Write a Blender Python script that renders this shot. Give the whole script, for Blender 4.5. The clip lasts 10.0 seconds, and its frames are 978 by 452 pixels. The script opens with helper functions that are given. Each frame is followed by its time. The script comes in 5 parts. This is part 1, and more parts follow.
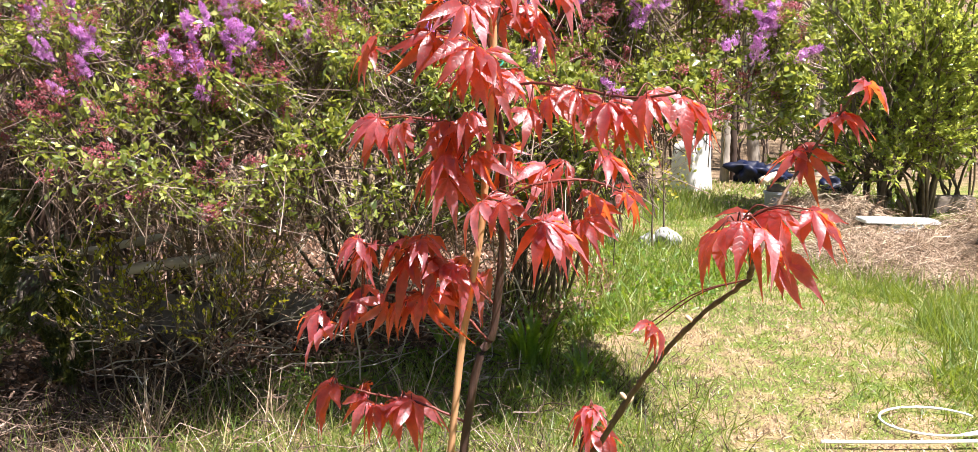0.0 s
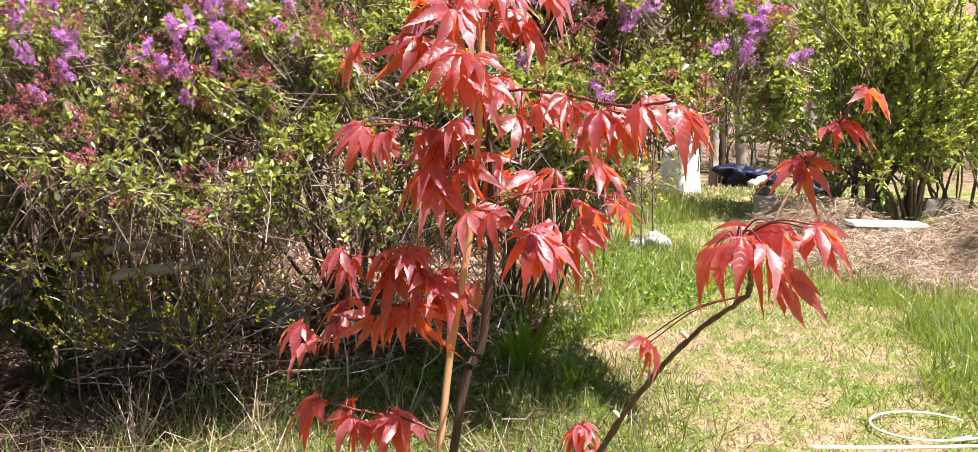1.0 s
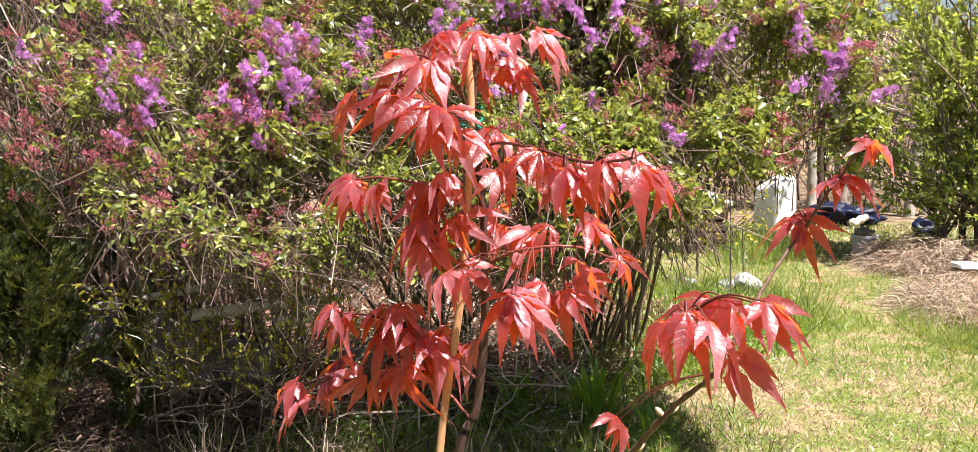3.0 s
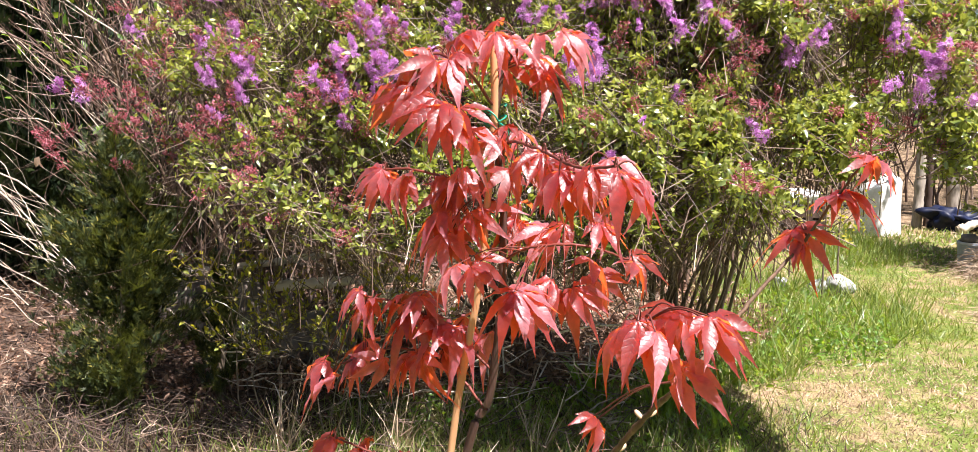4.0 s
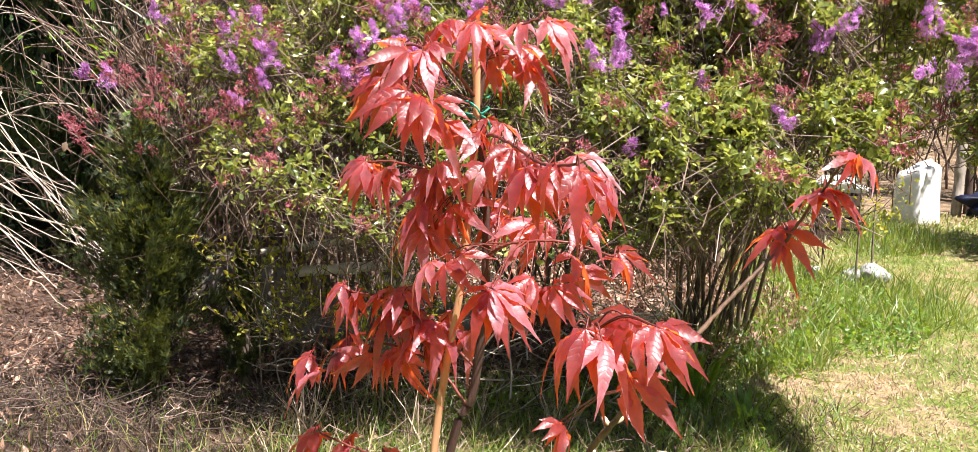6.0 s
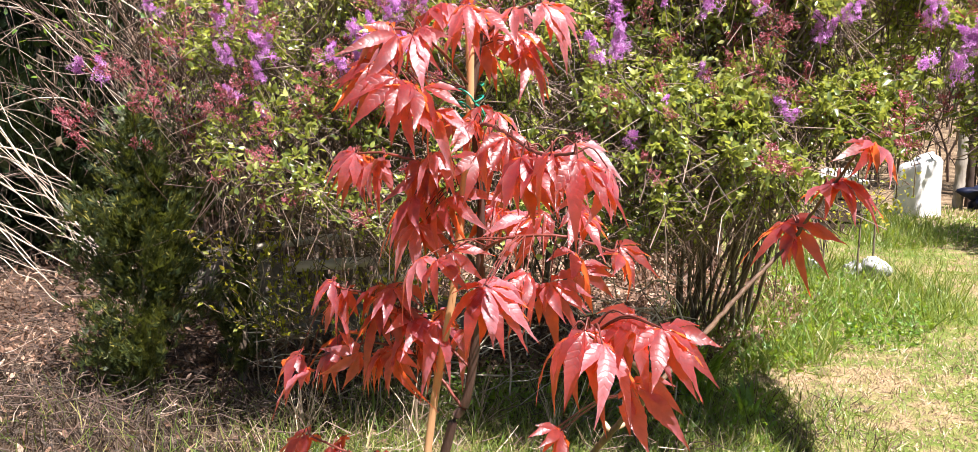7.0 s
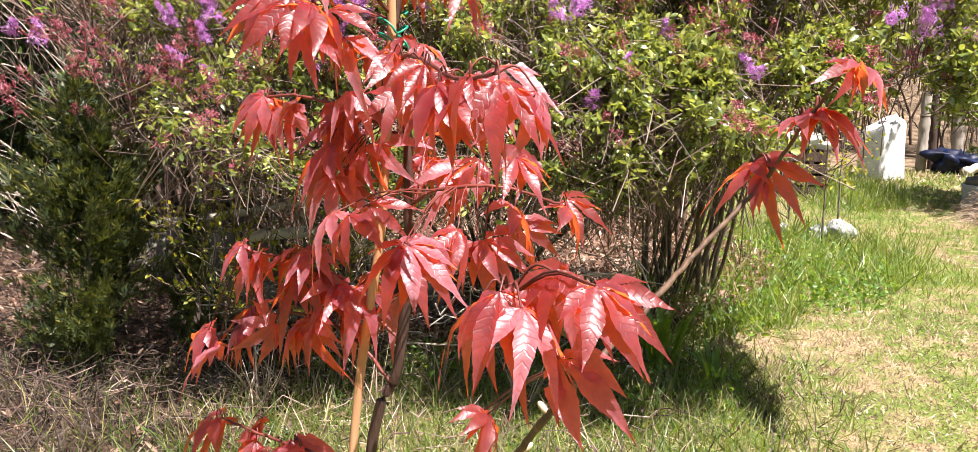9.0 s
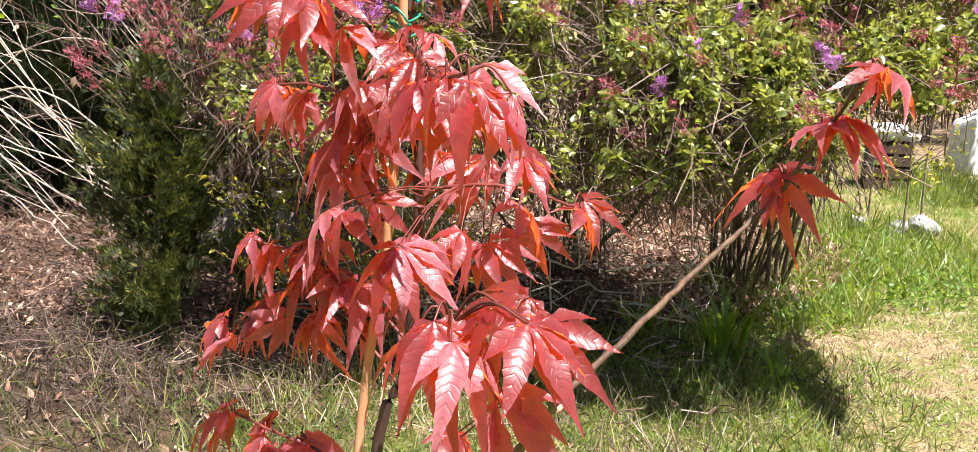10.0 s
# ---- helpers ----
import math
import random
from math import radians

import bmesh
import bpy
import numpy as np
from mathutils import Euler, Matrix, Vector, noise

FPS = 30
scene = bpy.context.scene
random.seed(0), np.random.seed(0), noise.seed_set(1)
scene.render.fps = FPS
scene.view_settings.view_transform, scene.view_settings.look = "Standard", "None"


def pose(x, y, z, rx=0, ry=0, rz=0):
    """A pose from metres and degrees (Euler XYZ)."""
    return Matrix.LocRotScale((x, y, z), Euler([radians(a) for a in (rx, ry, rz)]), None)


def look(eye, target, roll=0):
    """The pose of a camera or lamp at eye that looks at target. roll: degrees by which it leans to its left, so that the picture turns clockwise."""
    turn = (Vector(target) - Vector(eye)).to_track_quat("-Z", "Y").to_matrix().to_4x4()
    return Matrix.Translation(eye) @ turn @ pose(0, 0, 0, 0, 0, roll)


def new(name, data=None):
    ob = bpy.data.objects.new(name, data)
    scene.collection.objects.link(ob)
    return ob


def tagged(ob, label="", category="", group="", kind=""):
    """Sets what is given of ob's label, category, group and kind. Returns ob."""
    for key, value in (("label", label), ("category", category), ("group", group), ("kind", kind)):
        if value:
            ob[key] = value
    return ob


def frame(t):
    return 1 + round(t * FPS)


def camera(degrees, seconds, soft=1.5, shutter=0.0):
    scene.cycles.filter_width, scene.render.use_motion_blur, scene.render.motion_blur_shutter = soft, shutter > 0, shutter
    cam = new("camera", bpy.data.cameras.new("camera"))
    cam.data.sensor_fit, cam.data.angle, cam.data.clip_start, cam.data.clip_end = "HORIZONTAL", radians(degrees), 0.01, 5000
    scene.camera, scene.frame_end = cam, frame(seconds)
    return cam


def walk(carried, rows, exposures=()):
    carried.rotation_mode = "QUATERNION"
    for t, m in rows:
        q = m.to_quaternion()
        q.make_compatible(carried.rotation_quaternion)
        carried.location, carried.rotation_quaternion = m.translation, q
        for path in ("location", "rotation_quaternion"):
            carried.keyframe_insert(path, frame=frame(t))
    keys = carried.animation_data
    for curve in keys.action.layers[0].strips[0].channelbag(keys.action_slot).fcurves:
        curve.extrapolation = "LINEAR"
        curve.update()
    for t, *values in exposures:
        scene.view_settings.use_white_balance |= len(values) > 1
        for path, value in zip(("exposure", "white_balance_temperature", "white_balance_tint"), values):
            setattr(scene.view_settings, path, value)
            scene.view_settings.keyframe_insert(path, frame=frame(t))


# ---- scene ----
cam = camera(54.7, 10.0, soft=0.55)
PATH = [
    (0, (0.0020, 0.4220, 1.3510), (0.0021, 2.3946, 1.0209), 0.00),
    (0.5, (0.0005, 0.4295, 1.3454), (0.0219, 2.4001, 1.0048), 0.06),
    (1, (0.0028, 0.4527, 1.3537), (0.0263, 2.4262, 1.0302), -0.01),
    (1.5, (0.0024, 0.4663, 1.3610), (0.0228, 2.4462, 1.0787), 0.15),
    (2, (0.0076, 0.4748, 1.3632), (0.0214, 2.4589, 1.1119), 0.18),
    (2.5, (0.0444, 0.4862, 1.3624), (0.0039, 2.4713, 1.1216), -0.51),
    (3, (0.1038, 0.5049, 1.3648), (-0.0787, 2.4816, 1.1213), -0.68),
    (3.2, (0.1186, 0.5122, 1.3641), (-0.1152, 2.4834, 1.1195), -0.79),
    (4.3, (0.2014, 0.4890, 1.3842), (-0.2181, 2.4221, 1.0890), 2.06),
    (4.5, (0.2110, 0.4885, 1.3852), (-0.2241, 2.4170, 1.0822), 2.03),
    (5, (0.2245, 0.5095, 1.3853), (-0.2327, 2.4313, 1.0727), 1.59),
    (5.5, (0.2271, 0.5197, 1.3870), (-0.2299, 2.4413, 1.0735), 1.53),
    (7, (0.2214, 0.5676, 1.3803), (-0.2344, 2.4875, 1.0547), 1.29),
    (7.5, (0.2211, 0.5969, 1.3695), (-0.2278, 2.5122, 1.0085), 1.28),
    (8, (0.2135, 0.6289, 1.3620), (-0.2257, 2.5428, 0.9827), 1.41),
    (8.5, (0.2090, 0.6565, 1.3564), (-0.1839, 2.5802, 0.9759), 1.53),
    (9, (0.2283, 0.6762, 1.3488), (-0.1578, 2.5997, 0.9603), 0.92),
    (9.5, (0.2511, 0.7043, 1.3583), (-0.1939, 2.6127, 0.9582), 1.42),
    (10, (0.2666, 0.7258, 1.3569), (-0.2699, 2.6037, 0.9260), 1.85),
]
walk(cam, [(t, look(eye, target, roll)) for t, eye, target, roll in PATH])
scene.view_settings.exposure = 1.95

# ---- sky and sun ----
SUN_AZ, SUN_EL = math.radians(130.0), math.radians(64.0)   # azimuth clockwise from +y
to_sun = Vector((math.sin(SUN_AZ) * math.cos(SUN_EL), math.cos(SUN_AZ) * math.cos(SUN_EL), math.sin(SUN_EL)))
world = bpy.data.worlds.new("sky")
scene.world = world
world.use_nodes = True
wn = world.node_tree.nodes
sky = wn.new("ShaderNodeTexSky")
sky.sky_type, sky.sun_disc = "NISHITA", False
sky.sun_elevation, sky.sun_rotation = SUN_EL, SUN_AZ
sky.dust_density, sky.ozone_density = 1.5, 1.0
wn["Background"].inputs["Strength"].default_value = 0.034
world.node_tree.links.new(sky.outputs["Color"], wn["Background"].inputs["Color"])
sun_data = bpy.data.lights.new("sun", "SUN")
sun_data.energy, sun_data.angle, sun_data.color = 5.0, radians(0.53), (1.0, 0.925, 0.92)
sun = new("sun", sun_data)
sun.matrix_world = look(to_sun * 50, (0, 0, 0))

rng = np.random.default_rng(7)


# ---- materials ----
def material(name):
    m = bpy.data.materials.new(name)
    m.use_nodes = True
    return m, m.node_tree.nodes, m.node_tree.links, m.node_tree.nodes["Principled BSDF"]


def ramp(nodes, stops):
    r = nodes.new("ShaderNodeValToRGB")
    while len(r.color_ramp.elements) < len(stops):
        r.color_ramp.elements.new(0.5)
    for e, (p, c) in zip(r.color_ramp.elements, stops):
        e.position, e.color = p, (*c, 1)
    return r


def noise_node(nodes, links, scale, detail=4.0, coords=None, rough=0.55):
    n = nodes.new("ShaderNodeTexNoise")
    n.inputs["Scale"].default_value, n.inputs["Detail"].default_value, n.inputs["Roughness"].default_value = scale, detail, rough
    if coords is None:
        coords = nodes.new("ShaderNodeNewGeometry").outputs["Position"]
    links.new(coords, n.inputs["Vector"])
    return n


def mix_colour(nodes, links, a, b, fac, mode="MIX"):
    m = nodes.new("ShaderNodeMix")
    m.data_type, m.blend_type = "RGBA", mode
    for sock, value in ((m.inputs[6], a), (m.inputs[7], b), (m.inputs[0], fac)):
        if isinstance(value, (tuple, list)):
            sock.default_value = (*value, 1)
        elif isinstance(value, (int, float)):
            sock.default_value = value
        else:
            links.new(value, sock)
    return m.outputs[2]


def leafy(name, stops, back, amount=0.35, rough=0.45, island=True, gloss=0.5, fine=60.0, vein=None, coat=0.0, crinkle=0.0):
    """A leaf surface: colour that varies from leaf to leaf, fine mottling, and light that shines through it."""
    m, n, l, p = material(name)
    if island:
        pick = n.new("ShaderNodeNewGeometry").outputs["Random Per Island"]
    else:
        pick = n.new("ShaderNodeObjectInfo").outputs["Random"]
    r = ramp(n, stops)
    l.new(pick, r.inputs[0])
    spot = noise_node(n, l, fine, 3)
    dim = ramp(n, [(0.3, (0.72, 0.72, 0.72)), (0.7, (1.1, 1.1, 1.1))])
    l.new(spot.outputs["Fac"], dim.inputs[0])
    col = mix_colour(n, l, r.outputs[0], dim.outputs[0], 1.0, "MULTIPLY")
    lines = None
    if vein:
        at = n.new("ShaderNodeAttribute")
        at.attribute_name = "rib"
        col = mix_colour(n, l, col, vein, at.outputs["Fac"])
        # side veins run obliquely from the rib to the margin
        side = n.new("ShaderNodeAttribute")
        side.attribute_name = "side_vein"
        wave = n.new("ShaderNodeMath")
        wave.operation = "PINGPONG"
        wave.inputs[1].default_value = 0.5
        l.new(side.outputs["Fac"], wave.inputs[0])
        lines = ramp(n, [(0.0, (1, 1, 1)), (0.16, (0, 0, 0))])
        l.new(wave.outputs[0], lines.inputs[0])
        thin = n.new("ShaderNodeMath")
        thin.operation = "MULTIPLY"
        thin.inputs[1].default_value = 0.40
        l.new(lines.outputs[0], thin.inputs[0])
        col = mix_colour(n, l, col, vein, thin.outputs[0])
    l.new(col, p.inputs["Base Color"])
    p.inputs["Roughness"].default_value = rough
    p.inputs["Specular IOR Level"].default_value = gloss
    p.inputs["Coat Weight"].default_value, p.inputs["Coat Roughness"].default_value = coat, 0.35
    if crinkle:
        b = n.new("ShaderNodeBump")
        b.inputs["Strength"].default_value, b.inputs["Distance"].default_value = crinkle, 0.002
        rough_height = noise_node(n, l, fine * 2.0, 4).outputs["Fac"]
        if lines:
            sunk = n.new("ShaderNodeMath")
            sunk.operation = "MULTIPLY_ADD"
            sunk.inputs[1].default_value = -0.5
            l.new(lines.outputs[0], sunk.inputs[0])
            l.new(rough_height, sunk.inputs[2])
            rough_height = sunk.outputs[0]
        l.new(rough_height, b.inputs["Height"])
        l.new(b.outputs[0], p.inputs["Normal"])
    t = n.new("ShaderNodeBsdfTranslucent")
    tint = mix_colour(n, l, back, dim.outputs[0], 1.0, "MULTIPLY")
    l.new(tint, t.inputs["Color"])
    mix = n.new("ShaderNodeMixShader")
    mix.inputs[0].default_value = amount
    l.new(p.outputs[0], mix.inputs[1])
    l.new(t.outputs[0], mix.inputs[2])
    l.new(mix.outputs[0], n["Material Output"].inputs["Surface"])
    return m


def solid(name, stops, scale=30.0, rough=0.8, bump=0.3, stretch=(1, 1, 1), metal=0.0, gloss=0.3, detail=6.0, grain=0.0):
    """A surface of noise colours with relief; stretch draws the grain out; grain adds fine bright and dark specks."""
    m, n, l, p = material(name)
    tc = n.new("ShaderNodeTexCoord")
    mp = n.new("ShaderNodeMapping")
    mp.inputs["Scale"].default_value = stretch
    l.new(tc.outputs["Object"], mp.inputs["Vector"])
    a = noise_node(n, l, scale, detail, mp.outputs["Vector"])
    r = ramp(n, stops)
    l.new(a.outputs["Fac"], r.inputs[0])
    big = noise_node(n, l, scale * 0.17, 3, mp.outputs["Vector"])
    dim = ramp(n, [(0.3, (0.75, 0.75, 0.75)), (0.7, (1.15, 1.15, 1.15))])
    l.new(big.outputs["Fac"], dim.inputs[0])
    l.new(mix_colour(n, l, r.outputs[0], dim.outputs[0], 1.0, "MULTIPLY"), p.inputs["Base Color"])
    p.inputs["Roughness"].default_value, p.inputs["Metallic"].default_value = rough, metal
    p.inputs["Specular IOR Level"].default_value = gloss
    if bump:
        b = n.new("ShaderNodeBump")
        b.inputs["Strength"].default_value, b.inputs["Distance"].default_value = bump, 0.01
        l.new(a.outputs["Fac"], b.inputs["Height"])
        l.new(b.outputs[0], p.inputs["Normal"])
    return m


MAPLE = leafy("maple_red", [(0.0, (0.070, 0.009, 0.013)), (0.35, (0.145, 0.026, 0.035)), (0.7, (0.26, 0.080, 0.102)), (1.0, (0.47, 0.24, 0.285))],
              (1.0, 0.165, 0.034), 0.56, 0.40, island=False, gloss=0.85, fine=90.0, vein=(0.12, 0.018, 0.026), coat=0.15, crinkle=0.22)
LILAC_LEAF = leafy("lilac_green", [(0.0, (0.040, 0.065, 0.016)), (0.4, (0.12, 0.155, 0.035)), (0.75, (0.24, 0.27, 0.06)), (1.0, (0.42, 0.42, 0.15))],
                   (0.56, 0.60, 0.08), 0.30, 0.22, gloss=0.9)
SHRUB_LEAF = leafy("shrub_green", [(0.0, (0.035, 0.09, 0.015)), (0.5, (0.07, 0.155, 0.02)), (1.0, (0.14, 0.23, 0.025))],
                   (0.40, 0.55, 0.03), 0.4, 0.42)
YELLOW_LEAF = leafy("yellow_green", [(0.0, (0.12, 0.17, 0.02)), (0.6, (0.25, 0.25, 0.03)), (1.0, (0.42, 0.34, 0.03))], (0.6, 0.55, 0.03), 0.4, 0.5)
BLOSSOM = leafy("lilac_blossom", [(0.0, (0.30, 0.07, 0.31)), (0.5, (0.49, 0.18, 0.50)), (1.0, (0.72, 0.44, 0.75))], (0.72, 0.26, 0.70), 0.36, 0.6)
BUD = leafy("lilac_bud", [(0.0, (0.16, 0.025, 0.035)), (0.6, (0.31, 0.072, 0.09)), (1.0, (0.52, 0.20, 0.26))], (0.7, 0.13, 0.15), 0.3, 0.45)
CONIFER = leafy("conifer_green", [(0.0, (0.012, 0.022, 0.008)), (0.55, (0.032, 0.046, 0.013)), (0.85, (0.075, 0.088, 0.020)), (1.0, (0.22, 0.19, 0.042))],
                (0.18, 0.20, 0.025), 0.22, 0.5)
BUSH_LEAF = leafy("bush_green", [(0.0, (0.06, 0.10, 0.022)), (0.5, (0.19, 0.245, 0.055)), (1.0, (0.40, 0.43, 0.13))], (0.62, 0.68, 0.10), 0.38, 0.2, gloss=1.0)
# evergreen foliage, nearly black because its shade is put into the colour
SHADED_EVERGREEN = leafy("shaded_evergreen", [(0.0, (0.008, 0.020, 0.008)), (0.7, (0.020, 0.040, 0.014)), (1.0, (0.045, 0.07, 0.02))], (0.06, 0.10, 0.01), 0.1, 0.5)
GRASS = leafy("grass_green", [(0.0, (0.037, 0.078, 0.015)), (0.5, (0.10, 0.155, 0.03)), (0.8, (0.185, 0.225, 0.055)), (1.0, (0.36, 0.30, 0.14))],
              (0.42, 0.52, 0.04), 0.35, 0.45, fine=20.0)
DRY_GRASS = leafy("grass_dry", [(0.0, (0.17, 0.105, 0.065)), (0.5, (0.36, 0.25, 0.155)), (1.0, (0.62, 0.49, 0.35))], (0.45, 0.33, 0.20), 0.25, 0.6, fine=20.0)
STRAW = leafy("pale_straw", [(0.0, (0.10, 0.058, 0.034)), (0.4, (0.30, 0.20, 0.125)), (0.75, (0.52, 0.385, 0.26)), (1.0, (0.74, 0.62, 0.46))], (0.5, 0.38, 0.22), 0.2, 0.55, fine=20.0)
LITTER = leafy("leaf_litter", [(0.0, (0.045, 0.023, 0.014)), (0.45, (0.15, 0.082, 0.050)), (0.8, (0.31, 0.19, 0.125)), (1.0, (0.55, 0.40, 0.29))], (0.5, 0.27, 0.14), 0.18, 0.7)
# brown dead grass, with the shade it lies in put into its colours
SHADED_THATCH = leafy("brown_thatch", [(0.0, (0.018, 0.011, 0.007)), (0.6, (0.052, 0.034, 0.022)), (0.88, (0.125, 0.087, 0.060)), (1.0, (0.34, 0.26, 0.19))], (0.2, 0.13, 0.07), 0.12, 0.7, fine=20.0)
BARK = solid("lilac_bark", [(0.3, (0.075, 0.052, 0.035)), (0.55, (0.15, 0.115, 0.08)), (0.8, (0.27, 0.22, 0.17))], 40, 0.85, 0.5, (1, 1, 0.25))
TWIG = leafy("twig_brown", [(0.0, (0.045, 0.024, 0.018)), (0.55, (0.10, 0.058, 0.042)), (0.85, (0.19, 0.125, 0.09)), (1.0, (0.36, 0.28, 0.22))], (0.1, 0.05, 0.02), 0.02, 0.6)
DEAD = leafy("dead_cane", [(0.0, (0.24, 0.17, 0.12)), (0.5, (0.42, 0.34, 0.26)), (1.0, (0.62, 0.55, 0.47))], (0.3, 0.2, 0.1), 0.03, 0.7)
MAPLE_BARK = solid("maple_bark", [(0.3, (0.030, 0.014, 0.011)), (0.6, (0.060, 0.032, 0.024)), (0.85, (0.13, 0.085, 0.06))], 120, 0.6, 0.35, (1, 1, 0.2))
LONG_BARK = solid("branch_bark", [(0.3, (0.050, 0.026, 0.015)), (0.6, (0.10, 0.060, 0.034)), (0.85, (0.20, 0.135, 0.08))], 140, 0.6, 0.3, (1, 1, 0.3))
PALE_BUD = solid("pale_bud", [(0.3, (0.40, 0.26, 0.16)), (0.8, (0.62, 0.46, 0.32))], 80, 0.6, 0.1)
STALK = solid("leaf_stalk", [(0.3, (0.085, 0.02, 0.016)), (0.8, (0.16, 0.04, 0.028))], 60, 0.45, 0.0)
BAMBOO = solid("bamboo_cane", [(0.3, (0.33, 0.165, 0.078)), (0.6, (0.46, 0.26, 0.135)), (0.85, (0.58, 0.38, 0.22))], 60, 0.45, 0.12, (1, 1, 0.06))
TIE = solid("green_tie", [(0.3, (0.0, 0.16, 0.10)), (0.8, (0.01, 0.27, 0.18))], 80, 0.35, 0.0, gloss=0.5)
GREY_BARK = solid("grey_bark", [(0.3, (0.17, 0.14, 0.115)), (0.6, (0.32, 0.28, 0.23)), (0.85, (0.48, 0.43, 0.37))], 22, 0.85, 0.6, (1, 1, 0.3))
STONE = solid("field_stone", [(0.25, (0.085, 0.065, 0.052)), (0.55, (0.17, 0.138, 0.112)), (0.85, (0.31, 0.26, 0.21))], 14, 0.9, 0.8)
PALE_STONE = solid("pale_stone", [(0.25, (0.16, 0.155, 0.15)), (0.5, (0.33, 0.33, 0.32)), (0.8, (0.58, 0.58, 0.56))], 34, 0.9, 0.9)
PALE_WOOD = solid("weathered_log", [(0.25, (0.33, 0.26, 0.19)), (0.55, (0.52, 0.45, 0.36)), (0.85, (0.68, 0.62, 0.53))], 16, 0.85, 0.5, (0.15, 1, 1))
WHITE_SHEET = leafy("white_fleece", [(0.0, (0.60, 0.59, 0.57)), (1.0, (0.72, 0.71, 0.69))], (0.7, 0.69, 0.66), 0.25, 0.6, fine=8.0)
WHITE_PAINT = solid("worn_white_board", [(0.25, (0.55, 0.57, 0.60)), (0.5, (0.72, 0.73, 0.74)), (0.85, (0.80, 0.80, 0.79))], 18, 0.6, 0.15)
PLASTIC = solid("white_hose", [(0.3, (0.70, 0.70, 0.66)), (0.8, (0.80, 0.80, 0.77))], 12, 0.4, 0.05, gloss=0.5)
GREY_PLASTIC = solid("grey_plastic", [(0.3, (0.28, 0.31, 0.36)), (0.8, (0.45, 0.48, 0.52))], 9, 0.5, 0.1, gloss=0.5)
BLUE_TARP = solid("blue_tarp", [(0.3, (0.002, 0.003, 0.010)), (0.6, (0.004, 0.008, 0.032)), (0.85, (0.010, 0.022, 0.085))], 8, 0.5, 0.4, gloss=0.25)
DARK_WOOD = solid("dark_wood", [(0.3, (0.035, 0.02, 0.014)), (0.7, (0.085, 0.055, 0.04))], 20, 0.85, 0.4, (1, 1, 0.2))


